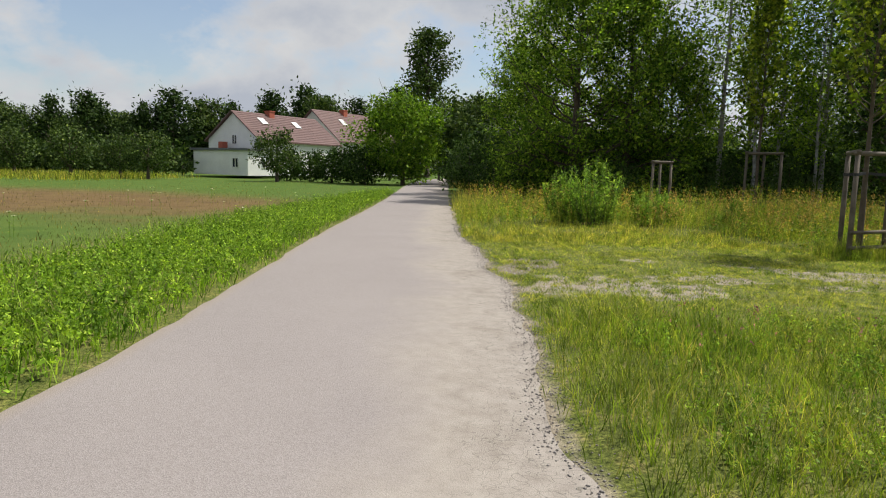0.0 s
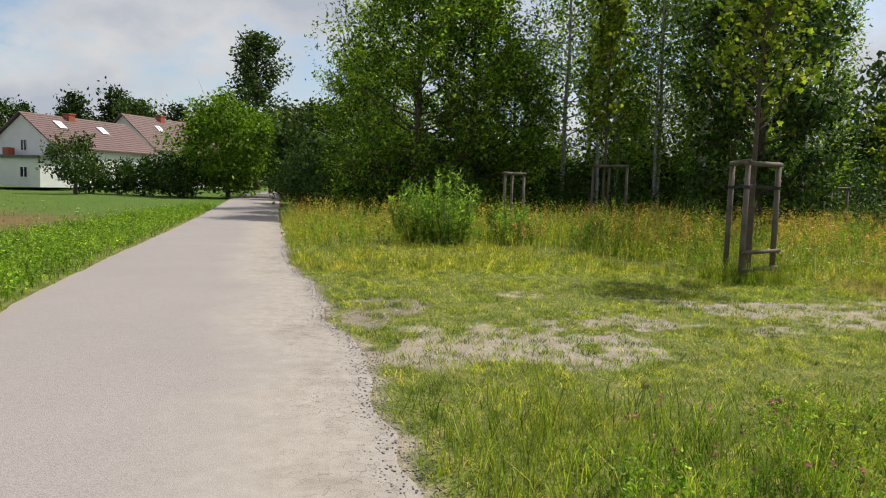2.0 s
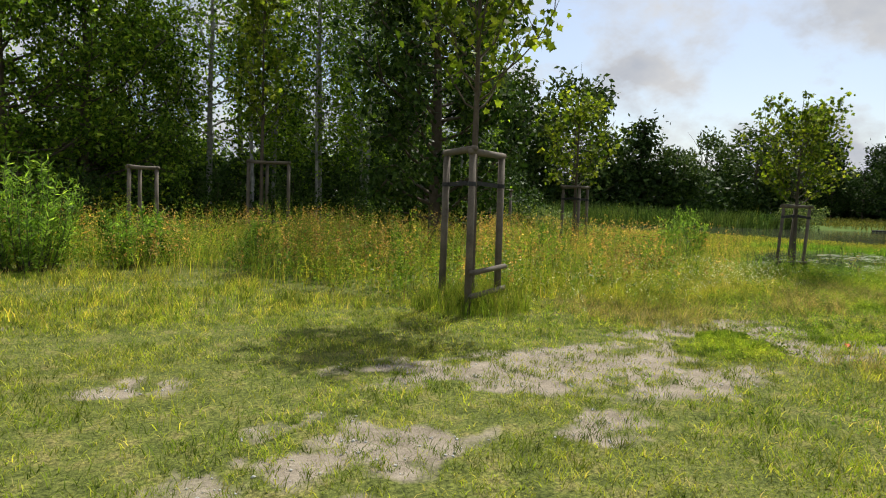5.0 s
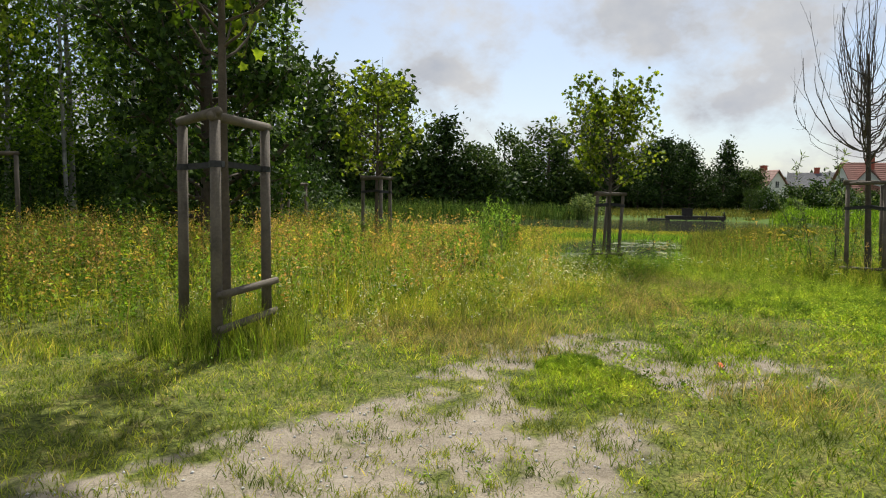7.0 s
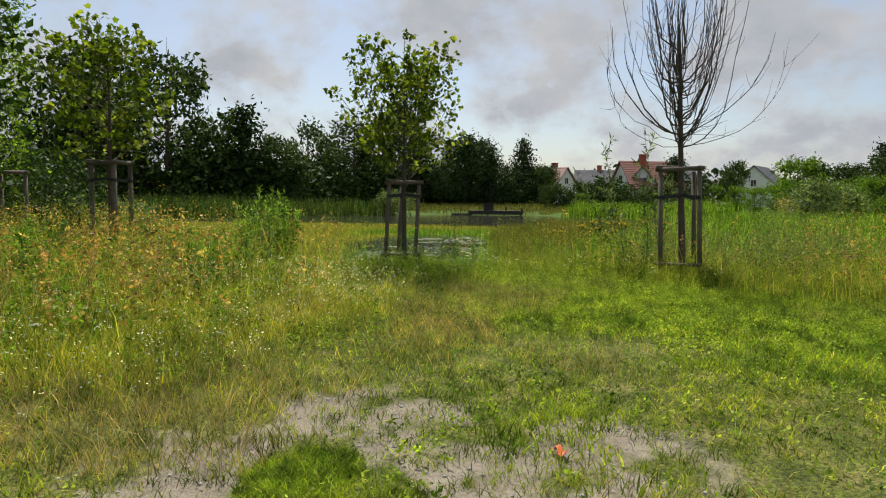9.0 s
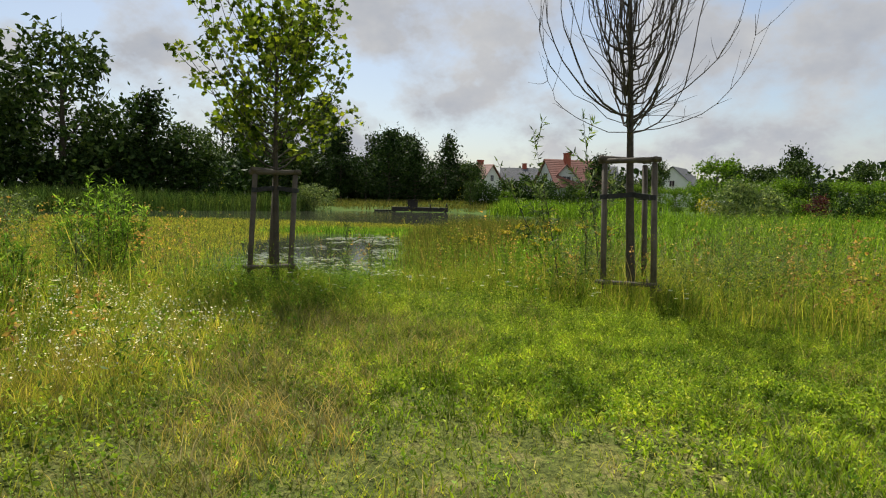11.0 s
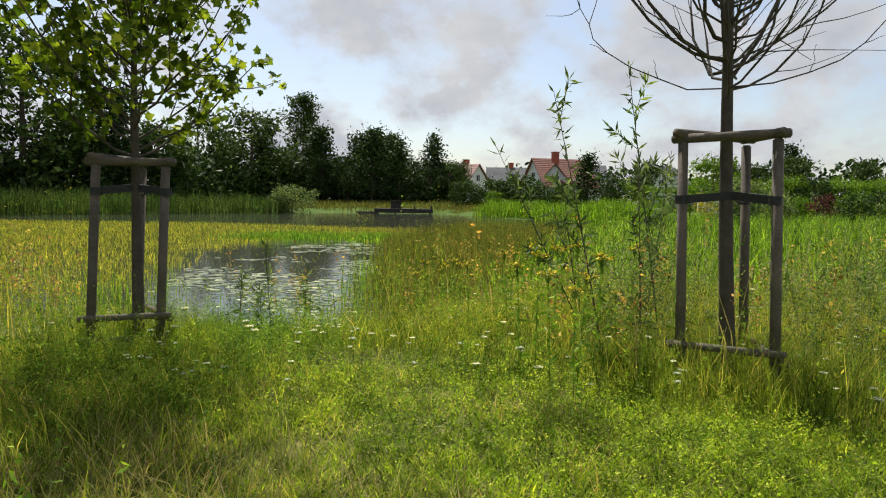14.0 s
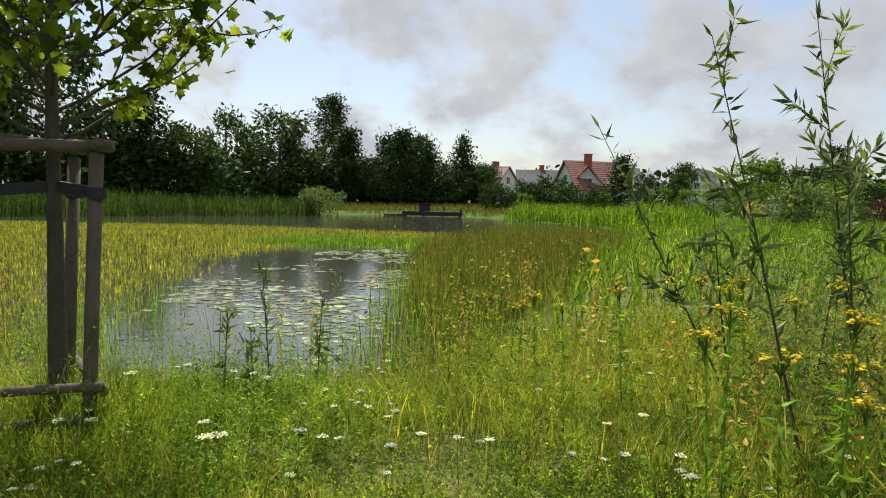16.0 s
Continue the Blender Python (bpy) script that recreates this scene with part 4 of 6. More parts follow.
x, y = scatter(220000, 15.5, 52, 7, 46, lambda x, y: marsh_mask(x, y) * step(-0.6, 1.0, y - 14.0 - 0.1 * (x - 17)) * np.clip(20 / x, 0, 1))
stuff("marsh_grass", blades("marsh_grass", x, y, RNG.uniform(0.07, 0.2, len(x)), RNG.uniform(0.008, 0.02, len(x)), RNG.uniform(0.05, 0.5, len(x)), MARSH, z=np.full(len(x), WATER_Z - 0.03)), "yellow-green marsh grass standing in the pond", "grass")
x, y = scatter(60000, 17, 46, 7, 14.5, lambda x, y: marsh_mask(x, y) * step(0.6, -0.8, y - 13.6 - 0.1 * (x - 17)) * np.clip(20 / x, 0, 1))
stuff("reedmace", blades("reedmace", x, y, RNG.uniform(0.35, 0.85, len(x)), RNG.uniform(0.010, 0.02, len(x)), RNG.uniform(0.02, 0.25, len(x)), RUSH, z=np.full(len(x), WATER_Z - 0.03)), "olive reedmace stand at the pond edge", "reeds")
x, y = scatter(26000, 28, 42, 10, 23, lambda x, y: step(3.2, 0.8, np.abs(x - 35.5 + 0.2 * (y - 16))) * step(9.5, 11.5, y) * step(23, 19, y) * 0.9)
stuff("bright_reeds", blades("bright_reeds", x, y, RNG.uniform(0.15, 0.36, len(x)), RNG.uniform(0.02, 0.04, len(x)), RNG.uniform(0.05, 0.4, len(x)), CLEAR, z=np.full(len(x), WATER_Z - 0.03)), "bright green reed band in the pond", "reeds")
x, y = scatter(3000, 16.6, 24, 10.6, 15, lambda x, y: step(0.9, 0.1, np.abs(poly_sd(x, y, POOL))) * 0.8)
stuff("sparse_reeds", blades("sparse_reeds", x, y, RNG.uniform(0.35, 0.8, len(x)), RNG.uniform(0.006, 0.012, len(x)), RNG.uniform(0.05, 0.3, len(x)), CLEAR, z=np.full(len(x), WATER_Z - 0.03)), "sparse thin reeds in open water", "reeds")
x, y = scatter(4600, 17.5, 36, 11.5, 17.5, lambda x, y: step(0.3, -0.6, poly_sd(x, y, POOL)) * step(0.48, 0.6, vnoise(x, y, 1.6, 71)))
c = np.stack((x, y, np.full(len(x), WATER_Z + 0.006)), -1)
pads = leaf_mesh("lily_pads", c, RNG.uniform(0.08, 0.2, len(c)), ROUND, PAD, upward=40.0, droop=0, fold=0.0)
stuff("lily_pads", pads, "floating water lily pads", "water plants")


x, y = scatter(30000, 18, 62, -30, 9.5, lambda x, y: (poly_sd(x, y, POND) > -0.5) * np.clip(26 / x, 0, 1) * step(-60, -5, y))
stuff("rough_grass", blades("rough_grass", x, y, RNG.uniform(0.4, 1.0, len(x)), RNG.uniform(0.02, 0.045, len(x)), RNG.uniform(0.1, 0.6, len(x)), VERGE), "rough tall grass between pond and trees", "grass")
x, y = scatter(9000, 83, 108, 19, 48, lambda x, y: (poly_sd(x, y, POND) > 0.2) * 0.9)
stuff("shore_grass", blades("shore_grass", x, y, RNG.uniform(0.2, 0.6, len(x)), RNG.uniform(0.05, 0.1, len(x)), RNG.uniform(0.1, 0.6, len(x)), SHORE), "yellow-green grass on the far shore", "grass")


def reed_bank(name, outline, n, hmin, hmax, mat, label):
    xs, ys = [p[0] for p in outline], [p[1] for p in outline]
    x, y = scatter(n, min(xs), max(xs), min(ys), max(ys), lambda x, y: step(0.2, -0.6, poly_sd(x, y, outline)))
    hh = RNG.uniform(hmin, hmax, len(x)) * (0.75 + 0.4 * vnoise(x, y, 5, 73))
    stuff(name, blades(name, x, y, hh, RNG.uniform(0.04, 0.09, len(x)), RNG.uniform(0.05, 0.35, len(x)), mat, z=np.maximum(height(x, y), WATER_Z - 0.05)), label, "reeds")


reed_bank("reed_bank", [(44, 50), (60, 45), (74, 37.5), (77, 39.5), (62, 51), (46, 58)], 16000, 1.6, 2.4, REED, "tall green reed bank along the far shore")
reed_bank("reed_bank", [(76, 19.5), (70, 14), (62, 10), (50, 7.0), (50, 3.5), (64, 6), (75, 12), (80, 18)], 16000, 1.2, 1.8, VERGE, "tall bright green reed bank beside the far houses")

# ---- trees ----
def grow(seed, h, r, limbs, first, spread, lift, profile, sub=2, wander=0.03, limb_r=0.35, curve=0.35):
    """A trunk with limbs and twigs: tube paths, and the points at which leaves sit."""
    g = np.random.default_rng(seed)
    n = 9
    t = np.linspace(0, 1, n)
    drift = np.cumsum(g.normal(0, wander * h / n, (n, 2)), 0)
    drift[0] = 0
    trunk = np.column_stack((drift, t * h))
    paths = [(trunk, r * (1 - 0.88 * t) + 0.006)]
    nodes = []
    for k in range(limbs):
        f = (k + g.uniform(0, 1)) / limbs
        u = first + (1 - first) * f * 0.97
        base = np.array([np.interp(u, t, trunk[:, i]) for i in range(3)])
        az = k * 2.399 + g.uniform(-0.5, 0.5)
        el = radians(lift) + g.uniform(-0.2, 0.2) + 0.5 * f
        ln = spread * profile(f) * g.uniform(0.75, 1.2)
        s = np.linspace(0, 1, 6)
        d = np.array([np.cos(az) * np.cos(el), np.sin(az) * np.cos(el), np.sin(el)])
        pts = base + s[:, None] * ln * d + (s ** 2)[:, None] * np.array([0, 0, ln * curve]) + np.cumsum(g.normal(0, ln * 0.025, (6, 3)), 0)
        pts[0] = base
        r0 = max(0.006, r * limb_r * (1 - 0.75 * u))
        paths.append((pts, r0 * (1 - 0.85 * s) + 0.002))
        nodes += [pts[2], pts[3], pts[4], pts[5]] if sub else [pts[1], pts[2], pts[3], pts[4], pts[5]]
        for j in range(sub):
            q0 = pts[2 + j % 3]
            dd = unit(g.normal(0, 1, (1, 3)) + d * 1.2 + [0, 0, 0.25])[0]
            l2 = ln * g.uniform(0.25, 0.5)
            tw = q0 + np.linspace(0, 1, 4)[:, None] * l2 * dd + (np.linspace(0, 1, 4) ** 2)[:, None] * np.array([0, 0, l2 * curve * 0.5])
            paths.append((tw, r0 * 0.5 * (1 - 0.8 * np.linspace(0, 1, 4)) + 0.0015))
            nodes += [tw[2], tw[3]]
    nodes.append(trunk[-1])
    return paths, np.array(nodes)


def dome_nodes(seed, rx, z0, z1, lumps=46):
    """Centres of the leaf lumps of a rounded crown, most of them near its skin."""
    g2 = np.random.default_rng(seed + 500)
    d = unit(g2.normal(0, 1, (lumps, 3)))
    rad = g2.uniform(0.35, 0.92, (lumps, 1)) ** 0.6 * g2.uniform(0.8, 1.12, (lumps, 1))
    return d * rad * np.array([rx, rx, (z1 - z0) / 2]) + np.array([0, 0, (z0 + z1) / 2])


def crown_points(nodes, n, sigma, hang=0.0):
    ball = unit(RNG.normal(0, 1, (n, 3))) * RNG.uniform(0, 1, (n, 1)) ** 0.45 * 1.55
    lump = RNG.uniform(0.55, 1.25, len(nodes))
    pick = RNG.integers(0, len(nodes), n)
    c = nodes[pick] + ball * lump[pick, None] * np.array([sigma, sigma, sigma * 0.8])
    c[:, 2] -= np.abs(RNG.exponential(1, n)) * hang
    c[:, 2] = np.maximum(c[:, 2], 0.05)
    return c


def tree(name, label, seed, h, r, limbs, first, spread, lift, profile, leaves, size, sigma, foliage, bark, shape=DIAMOND, hang=0.0, sub=2, group="", split=False, dome=None, wander=0.03, curve=0.35, sides=6, droop=0.3, upward=0.6):
    ob = thing(name, 0, 0, 0, label, "bush" if "bush" in name or "shrub" in name else "tree", group)
    paths, nodes = grow(seed, h, r, limbs, first, spread, lift, profile, sub, wander, curve=curve)
    part("trunk", tube_mesh("trunk", paths[:1], bark, sides + 2), ob)
    if split:
        for k in range(limbs):
            part("branch", tube_mesh("branch", paths[1 + k * (sub + 1):1 + (k + 1) * (sub + 1)], bark, max(4, sides - 2)), ob)
    else:
        part("branchwork", tube_mesh("branchwork", paths[1:], bark, max(4, sides - 2)), ob)
    if dome:
        nodes = dome_nodes(seed, *dome)
    if leaves:
        c = crown_points(nodes, leaves, sigma, hang)
        part("crown", leaf_mesh("crown", c, size * RNG.uniform(0.6, 1.25, leaves), shape, foliage, droop=droop, upward=upward), ob)
    return ob


def round_p(f):
    return math.sqrt(max(0.05, 1 - (1.5 * f - 0.55) ** 2))


def cone_p(f):
    return 1.05 - 0.85 * f


def column_p(f):
    return 0.75 + 0.3 * math.sin(math.pi * f) - 0.35 * f


def put(proto, places):
    """Sets the first one down and copies it to the other places: x, y, scale, turn."""
    out = []
    for k, (x, y, s, a) in enumerate(places):
        z = float(height(np.array([x]), np.array([y]))[0]) - 0.03
        m = pose(x, y, z, 0, 0, a) @ Matrix.Diagonal((s * (1 + 0.12 * math.sin(a)), s * (1 - 0.1 * math.sin(2 * a)), s, 1))
        if k == 0:
            proto.matrix_basis = m
            out.append(proto)
        else:
            out.append(copy_thing(proto, m))
    return out


FAR = [
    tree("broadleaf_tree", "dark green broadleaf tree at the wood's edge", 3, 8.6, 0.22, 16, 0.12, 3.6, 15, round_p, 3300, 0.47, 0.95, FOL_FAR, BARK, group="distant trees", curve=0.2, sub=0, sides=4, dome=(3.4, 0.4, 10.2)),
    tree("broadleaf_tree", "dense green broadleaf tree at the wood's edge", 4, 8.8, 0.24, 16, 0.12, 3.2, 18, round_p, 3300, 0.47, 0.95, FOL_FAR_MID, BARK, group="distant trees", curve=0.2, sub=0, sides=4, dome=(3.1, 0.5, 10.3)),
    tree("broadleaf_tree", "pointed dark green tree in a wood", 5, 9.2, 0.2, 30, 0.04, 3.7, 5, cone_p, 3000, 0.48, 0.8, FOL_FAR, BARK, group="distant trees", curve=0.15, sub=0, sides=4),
    tree("willow_tree", "greyish green willow beside the pond", 6, 8.4, 0.26, 16, 0.1, 3.8, 20, round_p, 3400, 0.47, 0.9, FOL_FAR_MID, BARK, DIAMOND, hang=0.4, group="distant trees", curve=0.2, sub=0, sides=4, dome=(3.7, 0.4, 10.0)),
    tree("garden_tree", "bright green rounded garden tree beyond the pond", 7, 8.4, 0.22, 14, 0.1, 3.6, 20, round_p, 3400, 0.46, 0.9, FOL_BRIGHT, BARK, DIAMOND, group="garden trees", curve=0.2, sub=0, sides=4, dome=(3.9, 0.3, 10.0)),
]
g = np.random.default_rng(12)
spots = [[], [], [], [], []]


def far_at(x, y, h, kind=None):
    k = int(g.integers(0, 3)) if kind is None else kind
    spots[k].append((x, y, h / 10 * 0.95, float(g.uniform(0, 360))))


for k in range(38):  # wood behind the field and the white house
    f = k / 37
    far_at(-82 + 64 * f + g.uniform(-1.5, 1.5), 76 + 44 * f + g.uniform(-3, 3), 8.0 + 10.5 * f + g.uniform(-2.2, 2.2))
for k in range(20):
    f = k / 19
    far_at(-95 + 60 * f, 92 + 46 * f, 11 + 6 * f)
for x, y, h in ((-50, 64, 4.6), (-56, 63, 5.0), (-53, 66, 5), (-59, 65, 5.4), (-36, 70, 4.6), (-65, 63, 5.8), (-47, 68, 5), (-62, 62, 5.2), (-45, 66, 4.6), (-40, 68, 4.4), (-68, 60, 5.6), (-74, 58, 6)):
    far_at(x, y, h)
for x, y, h, k in ((-5.2, 66, 11, 1), (-3.2, 58, 10.5, 0), (-4.6, 61, 11, 1), (-2, 54, 10.5, 1), (-6.5, 72, 12, 0), (-0.8, 51, 8.5, 0), (-9, 84, 10, 1), (-4, 82, 11, 0), (1.5, 46, 8.5, 2), (-14, 76, 9, 0), (4, 52, 11, 0)):
    far_at(x, y, h, k)
for x, y, h, k in ((36, 76, 13, 0), (43, 74, 14, 3), (49, 71, 14, 2), (53, 67, 15, 0), (57, 65, 15, 3), (62.5, 59, 14.4, 3), (66, 58, 14.2, 0), (69, 54.5, 13.5, 2), (73, 52.5, 12, 1), (64.5, 62, 14.8, 0), (71, 57, 14, 0), (55, 70, 16, 0), (30, 80, 12, 0), (24, 84, 13, 1), (60, 66, 15, 2),
                   (88, 57, 10.5, 3), (94, 56, 11, 1), (100, 56, 11.5, 3), (104, 51, 11.5, 0), (110, 50, 13, 2), (124, 52, 14, 0), (118, 46, 13, 2), (123, 42, 13.5, 2), (127, 38, 14, 0), (126, 34.5, 13.5, 0), 
                   (101.5, 4.9, 8.5, 0), (70.6, -2.3, 6.4, 4), (64.9, -5.2, 5.4, 4), (68.7, -9.6, 6.2, 0), (66, -15, 6.6, 4), (70, -20, 7, 4), (98, 8.2, 8, 2), (84, -6, 7.4, 1), (92, -14, 9, 2), (75, -14, 7.5, 4), (76, 0.6, 5.6, 4), (72, -5.5, 6.6, 4), (64, -12, 6.2, 4), (61, -17, 6.6, 4), (59, -23, 7, 4), (88, 1.2, 6.4, 4), (69, -7.5, 7.2, 4), (66, -19, 7.5, 1), (58, -14, 5.6, 4), (80, -3, 7.6, 4), (96, 3.5, 6.6, 4), (104, 0.5, 8.6, 1), (93, 19.5, 4.6, 4), (95, 10.5, 4.8, 4), (94, 24.5, 4.6, 1)):
    far_at(x, y, h, k)
for x, y, h, k in ((3, 44, 11, 0), (8, 46, 9, 1), (13, 45, 8, 0), (18, 43, 8.5, 2), (23, 41, 8.5, 0), (28, 42, 9, 1), (33, 46, 11, 0),  (-1, 60, 12, 0), (39, 62, 10, 0), (44, 66, 11, 1),
                   (103, 56, 12, 2), (105.5, 52.5, 12.6, 0), (107.5, 48.5, 13, 2), (109, 44.5, 12.6, 0), (110.5, 40.5, 12.8, 2), (112, 36.5, 12.6, 0), (112.8, 33, 12.2, 0), (107, 54, 11, 1), (111, 47, 12, 0), (114, 39, 12, 2)):
    far_at(x, y, h, k)
for x, y, h, k in ((110, 34.2, 11.6, 0), (112.7, 31.7, 12.2, 2), (110.3, 28.6, 11.6, 0), (108.4, 27.2, 8.4, 1), (109.5, 37.2, 12.2, 0), (105, 39.4, 12.4, 2), (104.2, 42.7, 12.8, 0), (113.5, 29.4, 11.0, 0), (107, 31, 9.5, 0), (106, 35.5, 10.5, 2), (104.5, 47, 12, 0),
                   (78.4, -1.6, 6.2, 4), (76.9, -3.7, 7.2, 4), (79.4, -6.5, 6.3, 4), (77.8, -8.4, 6.8, 4), (76.2, -10.2, 7.6, 1), (74.5, -11.8, 7.0, 4), (72.7, -13.1, 6.7, 4), (77.6, -16.6, 7.4, 1), (71.3, -16, 7.1, 4), (91.4, 5.3, 7.6, 0), (97.2, 1.7, 6.9, 1), (82, -12, 7.6, 0), (85, -9, 7.4, 1), (69, -20.5, 7.4, 4), (66, -24, 7.6, 1)):
    far_at(x, y, h, k)
# far woods that close the view behind the single trees
ARC = np.array([(-140, 60), (-110, 105), (-60, 140), (0, 150), (40, 125), (80, 100), (125, 78), (146, 55), (152, 20), (140, -25), (105, -48), (60, -62)], float)
seg = RNG.uniform(0, len(ARC) - 1.001, 12000)
i0 = seg.astype(int)
c2 = ARC[i0] + (seg - i0)[:, None] * (ARC[i0 + 1] - ARC[i0]) + RNG.normal(0, 1.6, (12000, 2))
top = 5.0 + 5.5 * vnoise(c2[:, 0], c2[:, 1], 9.0, 97)
c3d = np.column_stack((c2, top * RNG.uniform(0.02, 1.0, 12000) ** 0.7))
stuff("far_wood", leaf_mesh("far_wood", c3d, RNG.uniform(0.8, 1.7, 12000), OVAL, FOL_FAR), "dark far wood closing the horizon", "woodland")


def understorey(name, line, n, top, depth, size, mat, label):
    """Shrubs and shaded leaves that fill a wood from the ground up along a line."""
    ln = np.array(line, float)
    seg = RNG.uniform(0, len(ln) - 1.001, n)
    i0 = seg.astype(int)
    c2 = ln[i0] + (seg - i0)[:, None] * (ln[i0 + 1] - ln[i0]) + RNG.normal(0, depth, (n, 2))
    hh = top * (0.55 + 0.9 * vnoise(c2[:, 0], c2[:, 1], top * 0.6, 83))
    c = np.column_stack((c2, 0.05 + hh * RNG.uniform(0, 1, n) ** 0.8))
    return stuff(name, leaf_mesh(name, c, size * RNG.uniform(0.6, 1.3, n), DIAMOND, mat), label, "woodland")


# leaf masses added low in the woods, their dark colour standing in for shade
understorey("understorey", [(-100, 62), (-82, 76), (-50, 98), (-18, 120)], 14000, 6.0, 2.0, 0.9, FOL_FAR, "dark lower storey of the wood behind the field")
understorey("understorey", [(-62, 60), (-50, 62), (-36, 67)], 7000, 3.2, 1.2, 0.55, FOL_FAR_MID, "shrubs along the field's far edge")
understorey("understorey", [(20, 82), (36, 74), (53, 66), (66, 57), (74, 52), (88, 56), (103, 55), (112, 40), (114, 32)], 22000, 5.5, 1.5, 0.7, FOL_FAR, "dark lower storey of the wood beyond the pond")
understorey("understorey", [(-3, 46), (-1, 37), (3, 33), (10, 32), (17, 31), (24, 33), (34, 42)], 28000, 3.3, 0.8, 0.3, FOL_DARK, "lower storey of the birch wood, leaves coloured dark for shade")
for proto, where in zip(FAR, spots):
    put(proto, where)

put(tree("tall_poplar", "tall lone poplar rising above the wood", 21, 22, 0.45, 46, 0.3, 5.0, 20, column_p, 6000, 0.6, 0.8, FOL_FAR_MID, BARK), [(-13.2, 108, 1.0, 40), (129, 61, 0.84, 160)])
put(tree("orchard_tree", "low spreading orchard tree at the field's edge", 22, 3.0, 0.16, 14, 0.25, 1.9, 15, round_p, 2600, 0.26, 0.5, FOL_FAR_MID, BARK, group="orchard trees", dome=(2.0, 0.8, 4.1, 40)),
    [(-30.7, 53, 1.0, 10), (-33.8, 54, 0.95, 80), (-37, 52, 1.1, 150), (-42, 52, 1.05, 200), (-47, 53, 1.15, 300), (-20.4, 55.5, 1.15, 60)])
put(tree("roadside_bush", "large bright green bush beside the lane", 23, 6.6, 0.2, 24, 0.06, 4.2, 15, round_p, 14000, 0.34, 0.95, FOL_BRIGHT, BARK, sub=1, dome=(4.3, 0.1, 8.0, 90)), [(-9.6, 57, 1.0, 0)])
put(tree("hedge_bush", "dark clipped hedge bush by the house", 24, 2.2, 0.08, 10, 0.05, 1.5, 15, round_p, 2200, 0.26, 0.5, FOL_DARK, BARK, sub=0, group="hedge bushes", dome=(1.7, 0.05, 2.9, 40)),
    [(-18.5, 59, 1.0, 0), (-16.3, 58.5, 1.1, 50), (-14.2, 57.8, 1.2, 100), (-12.6, 55.5, 1.1, 130), (-21, 60, 0.9, 20), (97.5, 20.5, 1.3, 0), (99, 17, 1.5, 40), (96.5, 14, 1.2, 90), (99, 23.5, 1.2, 120), (62, -12, 0.8, 30), (58, -9, 0.7, 10), (95, 11, 1.1, 33), (110, 34, 1.5, 0), (109, 37.5, 1.4, 50), (108, 41, 1.5, 90), (106.5, 45, 1.5, 140), (105, 49, 1.4, 190), (103, 53, 1.5, 240), (98, 57, 1.5, 290), (110.5, 31, 1.3, 20)])

understorey("garden_hedge", [(65.4, -7.3), (60.3, -12.3), (57, -18)], 5200, 1.35, 0.25, 0.16, FOL_BRIGHT, "low trimmed bright green garden hedge")
put(tree("clipped_bush", "round clipped bright green garden bush", 44, 1.5, 0.05, 8, 0.05, 0.9, 30, round_p, 2600, 0.13, 0.28, FOL_BRIGHT, BARK, sub=0, dome=(1.1, 0.1, 1.9, 40)), [(65.2, -7.6, 1.0, 0)])
put(tree("golden_shrub", "golden-leaved garden shrub beyond the pond", 41, 1.6, 0.04, 8, 0.05, 0.8, 30, round_p, 900, 0.16, 0.36, FOL_GOLD, BARK, sub=0, dome=(0.9, 0.05, 2.2, 24)), [(62.5, -0.6, 1.0, 0)])
put(tree("purple_shrub", "dark purple garden shrub beyond the pond", 42, 1.6, 0.04, 8, 0.05, 0.9, 30, round_p, 900, 0.18, 0.4, FOL_PURPLE, BARK, sub=0, dome=(1.1, 0.05, 2.0, 24)), [(60, -7.6, 1.0, 0)])

# the near wood on the right of the lane
put(tree("weeping_birch", "tall birch with hanging dark twigs", 31, 14.5, 0.12, 46, 0.22, 3.0, 15, round_p, 7000, 0.19, 0.32, FOL_BIRCH, BIRCH, hang=0.9, sub=3, group="birches", curve=-0.15),
    [(0.6, 38.5, 1.0, 0), (9.0, 30.5, 1.0, 50), (11.2, 33, 1.06, 110), (13.4, 30, 0.95, 200), (16.4, 33, 1.05, 260), (19.4, 30.5, 0.98, 320)])
put(tree("birch_tree", "slim white-barked birch in the wood", 33, 14, 0.08, 34, 0.2, 2.0, 25, column_p, 4200, 0.18, 0.28, FOL_BIRCH, BIRCH, hang=0.55, sub=2, group="birches"),
    [(9.9, 28.6, 1.0, 0), (12.3, 28.2, 0.92, 70), (14.2, 27.6, 1.0, 140), (16.9, 27.8, 0.9, 190), (11.5, 30.2, 1.05, 250), (15.1, 29.6, 1.0, 310), (19.6, 27.2, 0.9, 30), (17.8, 26.2, 0.85, 100)])
put(tree("alder_tree", "dense dark green tree at the wood's edge", 35, 9.6, 0.2, 60, 0.03, 3.5, 4, column_p, 22000, 0.19, 0.42, FOL_MID, BARK, DIAMOND, sub=3, group="wood edge trees"),
    [(2.4, 30, 1.05, 0), (4.9, 30.6, 0.95, 120), (0.2, 33.5, 0.72, 60), (7.0, 31.5, 0.72, 200)])
put(tree("dark_tree", "dark leafy tree standing in the meadow", 37, 8.6, 0.17, 56, 0.06, 2.3, 10, column_p, 17000, 0.19, 0.33, FOL_DARK, BARK, DIAMOND, sub=3), [(10.9, 18.9, 1.05, 0)])
